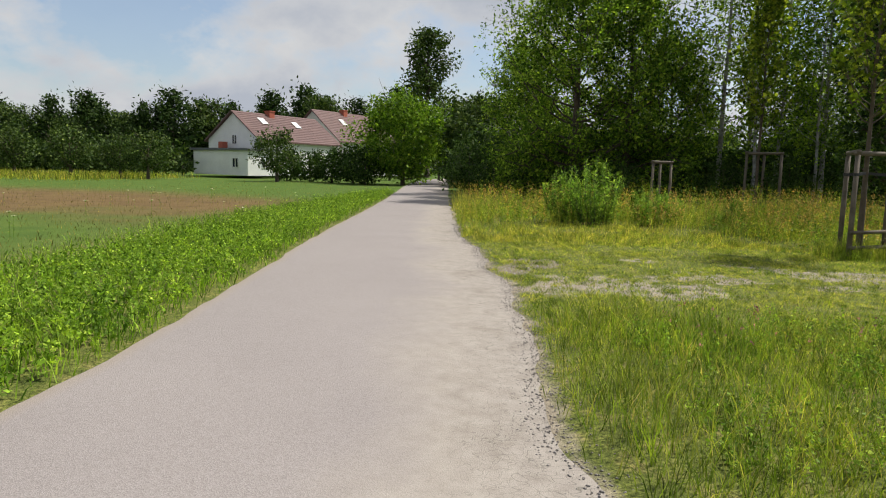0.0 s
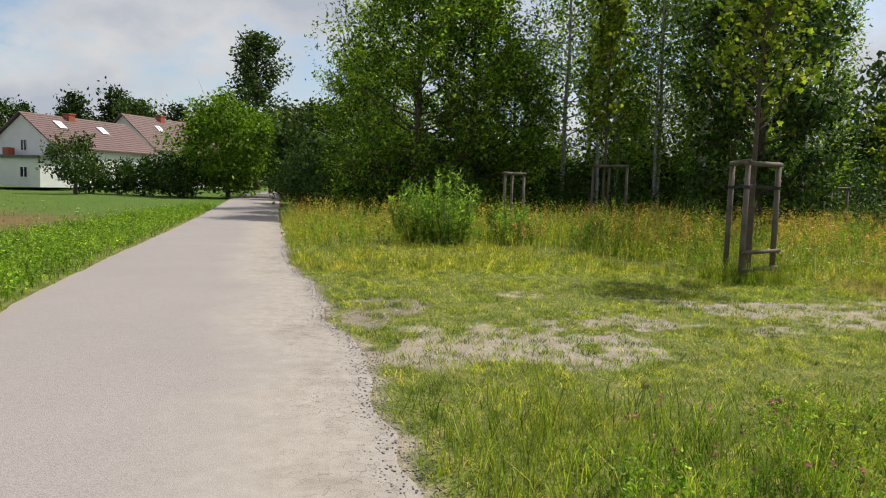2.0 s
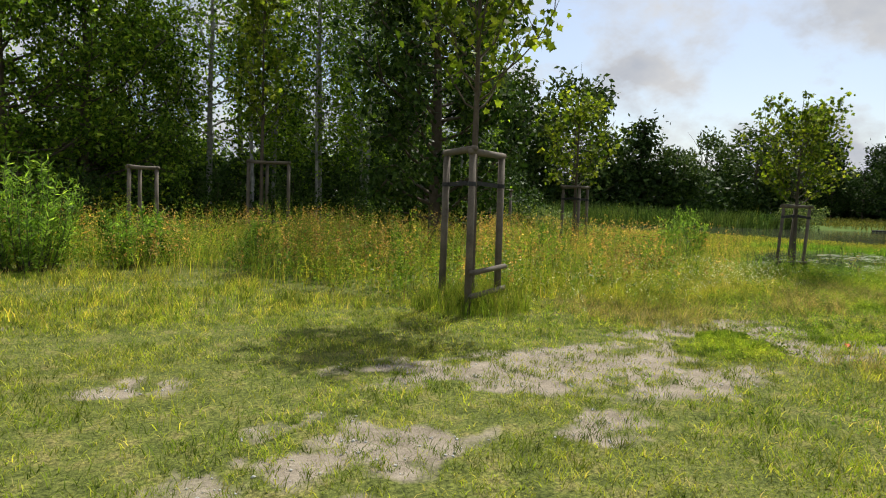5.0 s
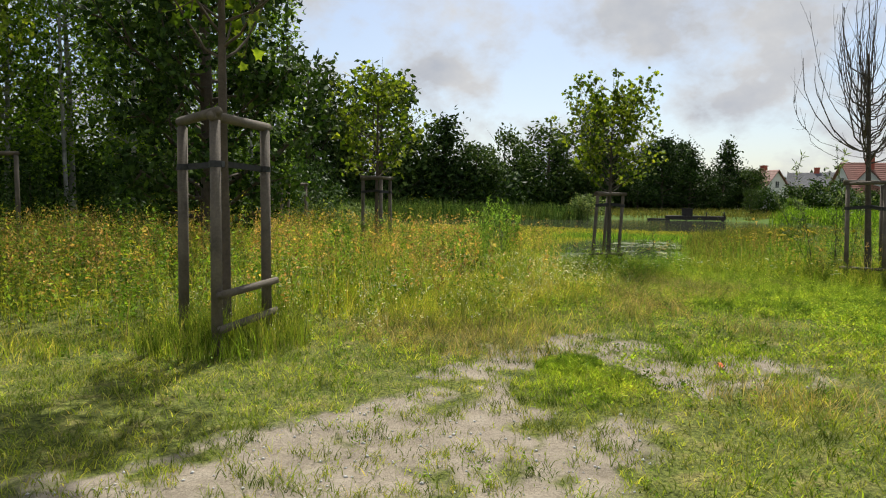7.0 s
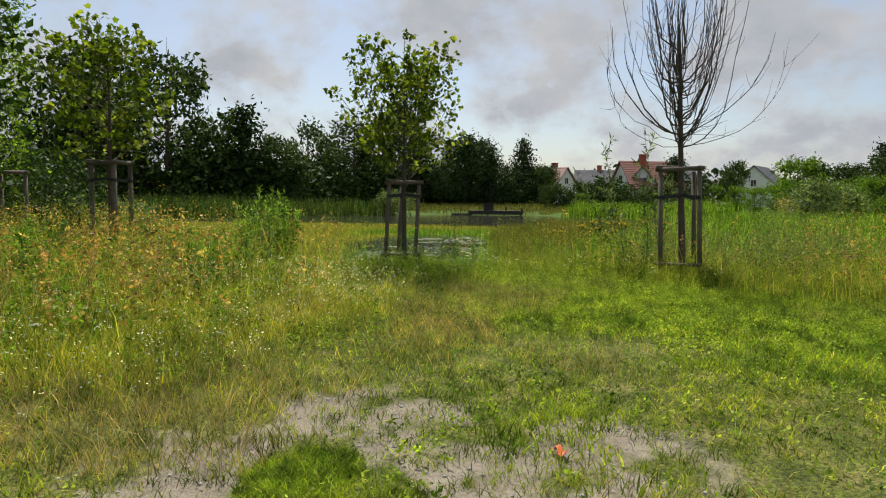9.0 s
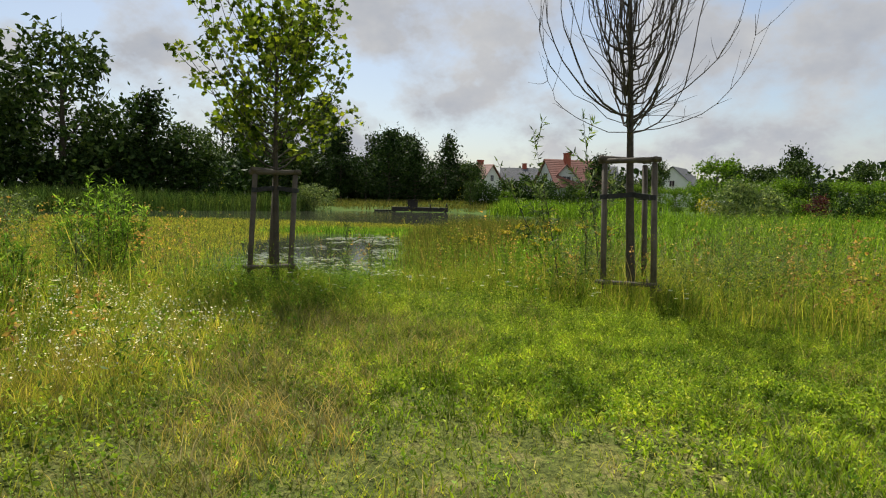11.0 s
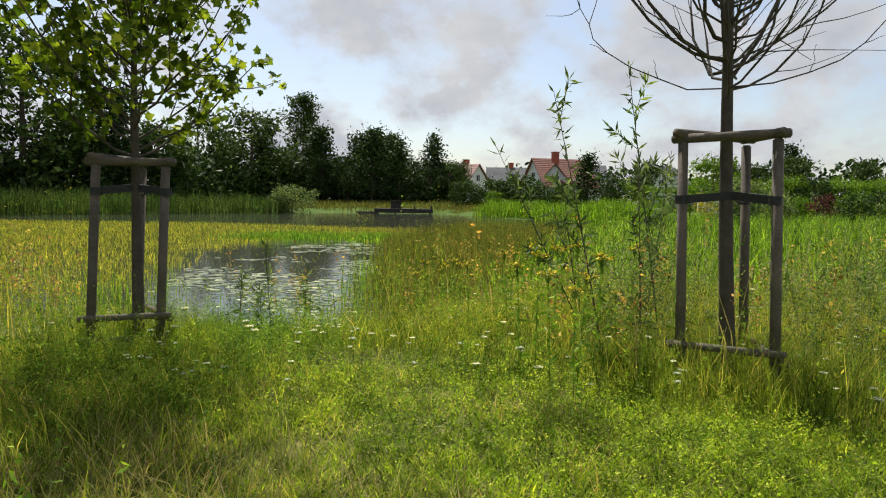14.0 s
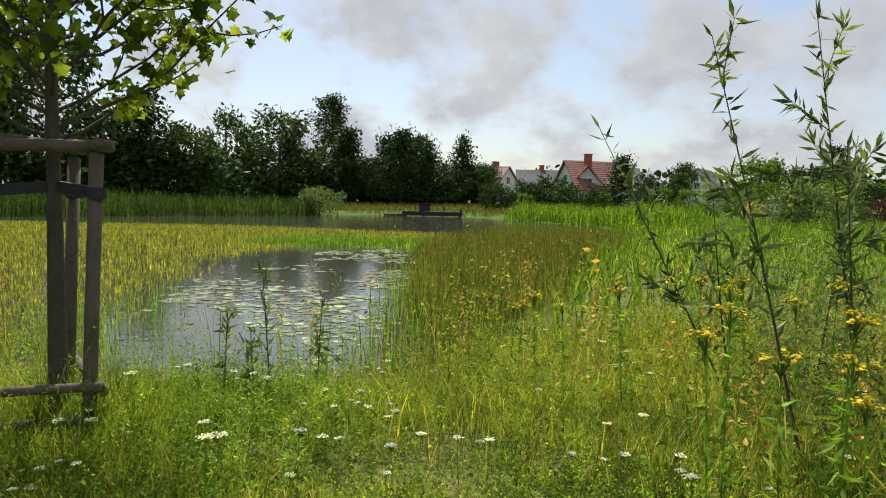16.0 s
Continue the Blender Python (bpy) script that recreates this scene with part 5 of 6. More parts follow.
# bushes take the dark foliage so the shade below the birches is in their colour
put(tree("undergrowth_bush", "undergrowth bush below the birches, leaves coloured dark for shade", 38, 2.6, 0.06, 12, 0.05, 1.6, 20, round_p, 2600, 0.19, 0.5, FOL_DARK, BARK, sub=0, group="undergrowth", dome=(1.8, 0.05, 3.2, 44)),
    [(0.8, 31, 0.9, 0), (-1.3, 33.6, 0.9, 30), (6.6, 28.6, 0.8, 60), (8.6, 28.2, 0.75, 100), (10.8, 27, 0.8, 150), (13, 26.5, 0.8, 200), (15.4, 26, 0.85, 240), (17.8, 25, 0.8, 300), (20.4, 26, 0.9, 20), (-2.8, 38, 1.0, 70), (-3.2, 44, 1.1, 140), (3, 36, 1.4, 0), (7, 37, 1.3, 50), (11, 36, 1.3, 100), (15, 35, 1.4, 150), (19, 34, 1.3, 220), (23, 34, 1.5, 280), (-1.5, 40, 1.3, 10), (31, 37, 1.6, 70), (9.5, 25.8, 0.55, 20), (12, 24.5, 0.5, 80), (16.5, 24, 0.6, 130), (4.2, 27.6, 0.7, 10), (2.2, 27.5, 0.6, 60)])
def osier(seed, stems, h, spread):
    """An osier bush: wands rising from one stool, set with narrow leaves that point upwards."""
    g2 = np.random.default_rng(seed)
    ob = thing("osier_bush", 0, 0, 0, "bright green osier bush with upright leafy wands", "bush", "meadow shrubs")
    paths, rows, dirs = [], [], []
    q = np.linspace(0, 1, 6)
    for k in range(stems):
        a, out = g2.uniform(0, 2 * np.pi), spread * math.sqrt(g2.uniform(0, 1))
        tip = np.array([math.cos(a) * out, math.sin(a) * out, h * g2.uniform(0.55, 1.05) * (1.1 - 0.45 * out / spread)])
        foot = tip * [0.45, 0.45, 0] + [0, 0, -0.03]
        pts = foot + q[:, None] * (tip - foot) + np.sin(q * np.pi)[:, None] * np.array([math.cos(a), math.sin(a), 0]) * 0.06 + np.cumsum(g2.normal(0, 0.012, (6, 3)), 0)
        paths.append((pts, 0.006 * (1 - 0.8 * q) + 0.001))
        for f in g2.uniform(0.12, 1.0, 70):
            rows.append([np.interp(f, q, pts[:, i]) for i in range(3)])
            b2 = g2.uniform(0, 2 * np.pi)
            dirs.append((math.cos(b2), math.sin(b2), 0.9))
    part("branchwork", tube_mesh("branchwork", paths, BARK_PALE, 4), ob)
    part("crown", leaf_mesh("crown", np.array(rows), g2.uniform(0.07, 0.15, len(rows)), NARROW, WANDS, upward=0.1, droop=0.0, dirs=np.array(dirs)), ob)
    return ob


put(osier(39, 80, 2.0, 0.85), [(1.75, 17.5, 1.0, 0), (0.95, 18.0, 0.85, 60), (14.5, 14.0, 0.72, 200)])
put(osier(43, 34, 1.3, 0.5), [(3.3, 17.6, 1.0, 90), (5.6, 17.6, 0.75, 150), (12.2, 13.6, 0.7, 250), (13.2, 15.1, 0.75, 20), (12.1, 16.2, 0.8, 300), (3.9, 18.2, 0.9, 10), (8.2, 16.4, 0.75, 70), (10.6, 14.8, 0.8, 130), (11.6, 12.7, 0.7, 190)])
put(tree("grey_willow_bush", "rounded grey-green willow bush near the pond", 40, 1.5, 0.04, 12, 0.05, 1.2, 30, round_p, 3600, 0.14, 0.36, FOL_GREY, BARK_PALE, DIAMOND, sub=0, group="willow bushes", dome=(1.5, 0.05, 1.9, 40)),
    [(20.2, 25.6, 0.95, 0), (22.2, 24.3, 1.05, 70), (75.2, 38.3, 1.75, 120), (50.6, -0.4, 1.5, 200), (54, -2.6, 1.2, 300), (18.3, 27.5, 0.9, 10), (32.2, 38, 1.2, 40), (34.2, 36.6, 1.15, 160)])


# ---- staked young trees ----
def rod(name, a, b, r, mat, parent, segs=10, label=""):
    """A round timber from a to b with softened ends."""
    a, b = Vector(a), Vector(b)
    bm = bmesh.new()
    bmesh.ops.create_cone(bm, cap_ends=True, segments=segs, radius1=r, radius2=r * 0.96, depth=(b - a).length)
    bmesh.ops.bevel(bm, geom=[e for e in bm.edges if len(e.link_faces) == 2 and any(len(f.verts) > 4 for f in e.link_faces)], offset=r * 0.25, segments=2, affect="EDGES")
    m = Matrix.Translation((a + b) / 2) @ (b - a).to_track_quat("Z", "Y").to_matrix().to_4x4()
    bmesh.ops.transform(bm, matrix=m, verts=bm.verts)
    return part(name, bm_mesh(name, bm, mat, True), parent, label)


def strap(parent, a, b, z, r):
    """Webbing that runs from a post to the stem, wound round the post."""
    a, b = Vector((a[0], a[1], z)), Vector((b[0], b[1], z + 0.03))
    d = (b - a).normalized()
    s = Vector((-d.y, d.x, 0))
    bm = bmesh.new()
    w, t = 0.026, 0.012
    vs = [bm.verts.new(p + s * i * t + Vector((0, 0, j * w))) for p in (a, b) for i in (-1, 1) for j in (-1, 1)]
    for f in ((0, 1, 3, 2), (4, 6, 7, 5), (0, 4, 5, 1), (2, 3, 7, 6), (0, 2, 6, 4), (1, 5, 7, 3)):
        bm.faces.new([vs[i] for i in f])
    bmesh.ops.create_cone(bm, cap_ends=True, segments=12, radius1=r + 0.008, radius2=r + 0.008, depth=2 * w, matrix=Matrix.Translation(a))
    part("strap", bm_mesh("strap", bm, STRAP), parent, "black webbing tie")


def stake_frame(posts, top, rungs, strap_z, stem, label, r=0.046, rails=(0, 1, 2), lean=(0.0, 0.0)):
    cx, cy = sum(p[0] for p in posts) / 3, sum(p[1] for p in posts) / 3
    z0 = float(height(np.array([cx]), np.array([cy]))[0])
    ob = thing("tree_stake_frame", cx, cy, z0, label, "tree stakes", "staked young trees")
    loc = [(p[0] - cx, p[1] - cy) for p in posts]
    for k, (x, y) in enumerate(loc):
        rod("post", (x * 1.03 - lean[0] * 1.15, y * 1.03 - lean[1] * 1.15, -0.25), (x, y, top - z0 - 0.03), r, STAKE, ob)
    for i in rails:
        a, b = Vector(loc[i]), Vector(loc[(i + 1) % 3])
        e = (b - a).normalized() * 0.07
        rod("top_rail", (*(a - e), top - z0 + 0.012 * (i - 1)), (*(b + e), top - z0 + 0.012 * (i - 1) + 0.01), r * 0.92, STAKE, ob)
    for i, z in rungs:
        a, b = Vector(loc[i]), Vector(loc[(i + 1) % 3])
        e, o = (b - a).normalized() * 0.08, ((a + b) / 2).normalized() * (r * 1.6) - Vector(lean) * (1 - (z - z0) / (top - z0))
        rod("rung", (*(a - e + o), z - z0), (*(b + e + o), z - z0 + 0.02), r * 0.75, STAKE, ob)
    if strap_z:
        for x, y in loc:
            strap(ob, (x, y), (stem[0] - cx, stem[1] - cy), strap_z - z0, r)
    return ob


def young_tree(name, label, x, y, seed, h, r, limbs, first, spread, lift, profile, leaves, size, sigma, foliage, bark, shape, **kw):
    ob = tree(name, label, seed, h, r, limbs, first, spread, lift, profile, leaves, size, sigma, foliage, bark, shape, wander=0.008, sides=8, group="staked young trees", split=True, **kw)
    return put(ob, [(x, y, 1.0, 0)])


stake_frame([(5.52, 11.17), (6.28, 11.49), (5.70, 11.89)], 1.94, ((0, 0.50), (0, 0.22)), 1.55, (5.88, 11.55), "weathered round timber frame of three posts around a young tree", 0.046, rails=(0, 2))
young_tree("young_maple", "young maple with yellow-green leaves in a timber frame", 5.88, 11.55, 51, 4.7, 0.055, 34, 0.52, 1.15, 35, round_p, 1250, 0.11, 0.13, FOL_YOUNG, BARK, LOBED, sub=3)
stake_frame([(13.945, 11.46), (14.14, 11.05), (14.46, 11.47)], 1.475, ((0, 0.36), (0, 0.2), (1, 0.35)), 1.26, (14.17, 11.31), "grey timber stake frame with black ties around a young tree", 0.032, lean=(0.0, -0.08))
young_tree("young_maple", "young maple with fresh green leaves beside the pond", 14.17, 11.31, 52, 2.9, 0.042, 48, 0.5, 0.95, 14, round_p, 3700, 0.072, 0.085, FOL_YOUNG, BARK_PALE, LOBED, sub=3, curve=0.6)
stake_frame([(14.366, 7.53), (14.147, 7.03), (14.66, 7.095)], 1.655, ((0, 0.335), (1, 0.3)), 1.26, (14.38, 7.22), "grey timber stake frame with black ties around a bare tree", 0.032, lean=(0.0, 0.045))


def bare_tree(x, y):
    """A leafless pollard: a straight stem and a basket of bowed wands."""
    g2 = np.random.default_rng(5)
    ob = thing("bare_tree", x, y, float(height(np.array([x]), np.array([y]))[0]), "leafless young tree with many thin upright branches", "tree", "staked young trees")
    t = np.linspace(0, 1, 9)
    stem = np.stack((0.03 * np.sin(5 * t), -0.05 + 0.2 * t + 0.02 * np.sin(4 * t + 1), -0.05 + 3.6 * t), -1)
    part("trunk", tube_mesh("trunk", [(stem, 0.05 * (1 - 0.72 * t) + 0.004)], BARK_PALE, 10), ob)
    s = np.linspace(0, 1, 10)
    for k in range(58):
        f = k / 58
        az, z0 = k * 2.399 + g2.uniform(-0.5, 0.5), 1.9 + 1.3 * f ** 1.2 + g2.uniform(-0.08, 0.08)
        reach, rise = g2.uniform(0.3, 1.0) * (1.1 - 0.6 * f), g2.uniform(1.0, 2.5) * (1.05 - 0.25 * f)
        bend = g2.uniform(0.9, 1.5)
        long_one = k % 9 == 3
        if long_one:
            reach, rise, z0, bend = g2.uniform(1.0, 1.6), g2.uniform(0.4, 1.6), g2.uniform(1.85, 2.2), g2.uniform(0.8, 1.1)
        rad, up_ = reach * np.sin(s * np.pi / 2) ** 0.95, rise * (1 - np.cos(s * np.pi / 2)) ** (0.85 * bend)
        w = np.cumsum(g2.normal(0, 0.022, (10, 3)), 0)
        pts = np.stack((rad * np.cos(az), rad * np.sin(az), z0 + up_), -1) + w
        root = np.array([np.interp(z0, stem[:, 2], stem[:, i]) for i in range(3)])
        pts[:, :2] += root[:2]
        pts[0] = root
        r0 = g2.uniform(0.006, 0.014) * (0.55 if long_one else 1)
        twigs = [(pts, r0 * (1 - 0.82 * s) + 0.0014)]
        for j in range(6):
            i = int(g2.integers(2, 9))
            d = unit(((pts[i] - pts[i - 1]) * 2.4 / max(1e-3, np.linalg.norm(pts[i] - pts[i - 1])) + g2.normal(0, 1.0, 3) + [0, 0, 0.4])[None])[0]
            ln = g2.uniform(0.12, 0.6)
            q = np.linspace(0, 1, 5)[:, None]
            tw = pts[i] + q * d * ln + q ** 2 * np.array([0, 0, g2.uniform(-0.1, 0.25) * ln]) + np.cumsum(g2.normal(0, 0.006, (5, 3)), 0) * (q > 0)
            twigs.append((tw, 0.0034 * (1 - 0.6 * q[:, 0])))
        part("branch", tube_mesh("branch", twigs, BARK_PALE, 5), ob)


bare_tree(14.38, 7.22)
stake_frame([(13.3, 16.7), (13.15, 16.05), (13.75, 16.3)], 1.80, ((0, 0.4),), 1.5, (13.31, 16.4), "timber stake frame with black ties around a young tree", 0.04)
young_tree("young_maple", "young maple with yellow-green leaves in the meadow", 13.38, 16.36, 54, 3.5, 0.05, 34, 0.5, 1.0, 15, round_p, 1500, 0.105, 0.12, FOL_YOUNG, BARK, LOBED, sub=3)
stake_frame([(8.47, 25.3), (9.5, 24.65), (9.3, 25.8)], 2.36, ((0, 0.5),), 0, (8.9, 25.2), "timber stake frame around a slim young tree", 0.055)
young_tree("young_maple", "slim young maple with bright yellow-green leaves", 8.85, 25.2, 55, 8.2, 0.06, 38, 0.36, 1.75, 42, column_p, 2200, 0.16, 0.2, FOL_YOUNG, BARK, LOBED, sub=2)
stake_frame([(4.17, 21.6), (4.72, 21.42), (4.5, 22.0)], 1.87, ((0, 0.5),), 0, (4.45, 21.7), "timber stake frame in tall grass before the wood", 0.045)
stake_frame([(14.6, 20.9), (15.2, 20.6), (15.1, 21.2)], 1.75, ((0, 0.5),), 0, (15, 20.9), "timber stake frame in tall grass by the dark tree", 0.045)


# ---- wild flowers and shoots that stand out ----
def stem_path(p0, p1, bow=0.06, n=7):
    s = np.linspace(0, 1, n)[:, None]
    p0, p1 = np.array(p0, float), np.array(p1, float)
    side = np.array([p1[1] - p0[1], p0[0] - p1[0], 0]) + np.array([bow, bow * 0.6, 0])
    return p0 + s * (p1 - p0) + np.sin(s * np.pi) * side * bow


def umbel(seed, h):
    g2 = np.random.default_rng(seed)
    ob = thing("white_umbel_flower", 0, 0, 0, "white flat-topped wild carrot flower on thin stem", "wildflower", "white umbels")
    top = np.array([0.03, 0.02, h])
    paths = [(stem_path((0, 0, -0.03), top), np.full(7, 0.0025))]
    n = 20
    a, rr = np.arange(n) * 2.399, 0.036 * np.sqrt((np.arange(n) + 0.5) / n)
    tips = top + np.stack((rr * np.cos(a), rr * np.sin(a), 0.035 - 3.0 * rr ** 2 + g2.uniform(-0.004, 0.004, n)), -1)
    paths += [(np.stack((top, (top + t) / 2 + [0, 0, -0.003], t)), np.full(3, 0.0009)) for t in tips]
    part("stem", tube_mesh("stem", paths, WEED, 4), ob)
    c = np.repeat(tips, 3, 0) + g2.normal(0, 0.005, (n * 3, 3)) * [1, 1, 0.4]
    part("flower_head", leaf_mesh("flower_head", c, g2.uniform(0.009, 0.015, len(c)), ROUND, WHITE, upward=3.0), ob)
    lv = np.stack((g2.normal(0, 0.02, 14), g2.normal(0, 0.02, 14), g2.uniform(0.05, h * 0.7, 14)), -1)
    part("leaves", leaf_mesh("leaves", lv, g2.uniform(0.03, 0.07, 14), NARROW, WEED), ob)
    return ob


g = np.random.default_rng(77)
pts = []
for n, x0, x1, y0, y1 in ((34, 13.0, 14.9, 9.6, 11.0), (30, 13.2, 16.3, 8.6, 11.6), (26, 12.8, 16.8, 4.2, 7.2), (16, 6.8, 12.5, 11.4, 14.5), (8, 5.0, 8.5, 10.6, 13.4), (10, 14.8, 17.5, 9.2, 10.8), (26, 13.4, 15.4, 7.4, 10.0), (16, 14.0, 17.0, 5.6, 8.2), (8, 8.5, 12.5, 3.5, 5.2), (5, 3.6, 5.2, 4.2, 6.0)):
    pts += [(g.uniform(x0, x1), g.uniform(y0, y1)) for _ in range(n)]
pts = [p for p in pts if math.hypot(p[0] - 11.6, p[1] - 8.8) > 1.4]
for kind in range(3):
    put(umbel(80 + kind, (0.42, 0.55, 0.68)[kind]), [(x, y, float(g.uniform(0.55, 0.9)) if x > 12.5 else float(g.uniform(0.75, 1.15)), float(g.uniform(0, 360))) for x, y in pts[kind::3]])
put(umbel(84, 0.5), [(float(g.uniform(-16, -7)), float(g.uniform(9, 26)), float(g.uniform(0.8, 1.2)), float(g.uniform(0, 360))) for _ in range(26)])


def tansy(seed, h):
    g2 = np.random.default_rng(seed)
    ob = thing("tansy_plant", 0, 0, 0, "tansy with flat clusters of yellow button flowers", "wildflower", "tansies")
    top = np.array([0.05, -0.02, h])
    paths = [(stem_path((0, 0, -0.03), top), np.full(7, 0.0035))]
    tips = top + np.stack((np.clip(g2.normal(0, 0.034, 16), -0.055, 0.055), np.clip(g2.normal(0, 0.034, 16), -0.055, 0.055), g2.uniform(-0.01, 0.015, 16)), -1)
    paths += [(np.stack((top - [0, 0, 0.07], (top - [0, 0, 0.03] + t) / 2, t)), np.full(3, 0.0012)) for t in tips]
    part("stem", tube_mesh("stem", paths, WEED, 5), ob)
    c = np.repeat(tips, 4, 0) + g2.normal(0, 0.004, (64, 3))
    part("flower_head", leaf_mesh("flower_head", c, g2.uniform(0.013, 0.021, 64), ROUND, YELLOW, upward=3.0), ob, "yellow button flowers")
    f = g2.uniform(0.1, 0.92, 46)
    lv = np.stack((0.05 * f, -0.02 * f, f * h), -1) + g2.normal(0, 0.006, (46, 3))
    part("leaves", leaf_mesh("leaves", lv, g2.uniform(0.05, 0.1, 46), NARROW, WEED, upward=0.8), ob)
    return ob


put(tansy(90, 0.88), [(13.96, 8.40, 1.0, 10), (13.73, 8.46, 0.95, 75), (13.67, 8.28, 0.92, 160), (15.15, 7.76, 1.0, 210), (14.04, 8.06, 1.0, 260), (13.70, 8.15, 0.9, 310), (13.39, 8.15, 0.85, 35), (15.06, 8.12, 1.0, 95), (15.5, 9.5, 0.85, 5), (15.6, 9.2, 0.85, 145), (15.8, 9.4, 0.8, 230), (15.3, 9.3, 0.8, 280), (14.55, 8.32, 1.0, 0), (14.72, 7.98, 0.95, 60), (15.2, 8.7, 0.9, 120), (15.6, 8.3, 0.95, 200), (14.9, 7.5, 1.0, 250), (16.2, 9.3, 0.85, 20), (15.1, 9.0, 0.8, 80), (16.0, 8.8, 0.9, 300), (14.35, 7.9, 0.7, 33), (17.0, 9.9, 0.85, 140)])


def shoot(name, label, p0, p1, leaves, size, seed, spread=0.05, twigs=5):
    """A willow wand: a bowed stem with side twigs and long narrow leaves."""
    g2 = np.random.default_rng(seed)
    z0 = float(height(np.array([p0[0]]), np.array([p0[1]]))[0])
    ob = thing(name, p0[0], p0[1], z0, label, "sapling", "willow wands")
    a, b = np.array([0, 0, -0.03]), np.array([p1[0] - p0[0], p1[1] - p0[1], p1[2] - z0])
    main = stem_path(a, b, 0.05, 9)
    ln = np.linalg.norm(b)
    paths = [(main, 0.0075 * (1 - 0.75 * np.linspace(0, 1, 9)))]
    rows, dirs = [], []
    for k in range(twigs):
        f = g2.uniform(0.35, 0.9)
        q0 = np.array([np.interp(f, np.linspace(0, 1, 9), main[:, i]) for i in range(3)])
        d = unit((g2.normal(0, 0.6, 3) + b / ln)[None])[0]
        tw = q0 + np.linspace(0, 1, 4)[:, None] * d * ln * g2.uniform(0.1, 0.24)
        paths.append((tw, 0.003 * (1 - 0.6 * np.linspace(0, 1, 4))))
        for s in g2.uniform(0.15, 1.0, leaves // (twigs + 3)):
            rows.append(tw[0] + (tw[-1] - tw[0]) * s); dirs.append(d + g2.normal(0, 0.6, 3))
    while len(rows) < leaves:
        f = g2.uniform(0.22, 1.0)
        rows.append(np.array([np.interp(f, np.linspace(0, 1, 9), main[:, i]) for i in range(3)])); dirs.append(b / ln + g2.normal(0, 0.7, 3))
    part("stem", tube_mesh("stem", paths, BARK_PALE, 6), ob)
    part("leaves", leaf_mesh("leaves", np.array(rows), g2.uniform(0.7, 1.25, len(rows)) * size, NARROW, FOL_GREY, upward=0.2, dirs=np.array(dirs)), ob)
    return ob


WAND = "tall willow wand with long narrow grey-green leaves"
shoot("willow_wand", WAND, (14.62, 7.95), (14.96, 8.38, 2.05), 190, 0.10, 1)
shoot("willow_wand", WAND, (15.4, 7.5), (15.47, 7.83, 2.35), 210, 0.10, 2)
shoot("willow_wand", WAND, (15.5, 8.05), (15.6, 8.9, 1.72), 150, 0.10, 3)
shoot("willow_wand", WAND, (14.9, 7.7), (15.1, 7.75, 1.55), 150, 0.095, 4)
shoot("willow_wand", WAND, (16.0, 7.6), (16.1, 7.4, 1.7), 150, 0.095, 5)
shoot("willow_wand", WAND, (15.5, 8.1), (15.3, 8.3, 1.35), 150, 0.095, 6)
for k, (x, y, hh) in enumerate(((15.27, 10.8, 0.82), (15.05, 11.0, 0.6), (15.5, 10.6, 0.65), (14.9, 10.7, 0.5), (12.9, 12.9, 0.95), (12.6, 12.7, 0.8), (13.1, 13.2, 0.85), (12.75, 13.1, 0.7))):
    shoot("willow_wand", "short leafy willow shoot in the bank grass", (x, y), (x + 0.06 * math.sin(k * 2.1), y + 0.06 * math.cos(k * 1.7), hh), 46, 0.09, 10 + k, twigs=3)

lit = bmesh.new()
bmesh.ops.create_grid(lit, x_segments=4, y_segments=3, size=0.5, matrix=Matrix.Diagonal((0.09, 0.05, 1, 1)))
for v in lit.verts:
    v.co.z = 0.02 + 0.018 * math.sin(v.co.x * 60 + v.co.y * 90)
scrap = new("litter_scrap", bm_mesh("litter_scrap", lit, ORANGE, True))
scrap.matrix_basis = pose(7.43, 7.72, float(height(np.array([7.43]), np.array([7.72]))[0]) + 0.01, 8, 4, 30)
tagged(scrap, "crumpled orange plastic scrap lying on bare ground", "litter")


# ---- houses ----
def window_part(parent, m, w, h):
    """A framed window with one mullion on a wall; m is its centre, looking along local -y."""
    bm = bmesh.new()
    t = 0.07
    for x0, x1, z0, z1 in ((-w / 2, w / 2, h / 2 - t, h / 2), (-w / 2, w / 2, -h / 2, -h / 2 + t), (-w / 2, -w / 2 + t, -h / 2 + t, h / 2 - t), (w / 2 - t, w / 2, -h / 2 + t, h / 2 - t), (-t / 2, t / 2, -h / 2 + t, h / 2 - t)):
        box(bm, x0, -0.05, z0, x1, 0.03, z1)
    win = part("window", bm_mesh("window", bm, PLASTER), parent)
    win.matrix_basis = m
    bm = bmesh.new()
    box(bm, -w / 2 + t, -0.015, -h / 2 + t, w / 2 - t, 0.01, h / 2 - t)
    part("pane", bm_mesh("pane", bm, GLASS_DARK), win, "dark window pane")


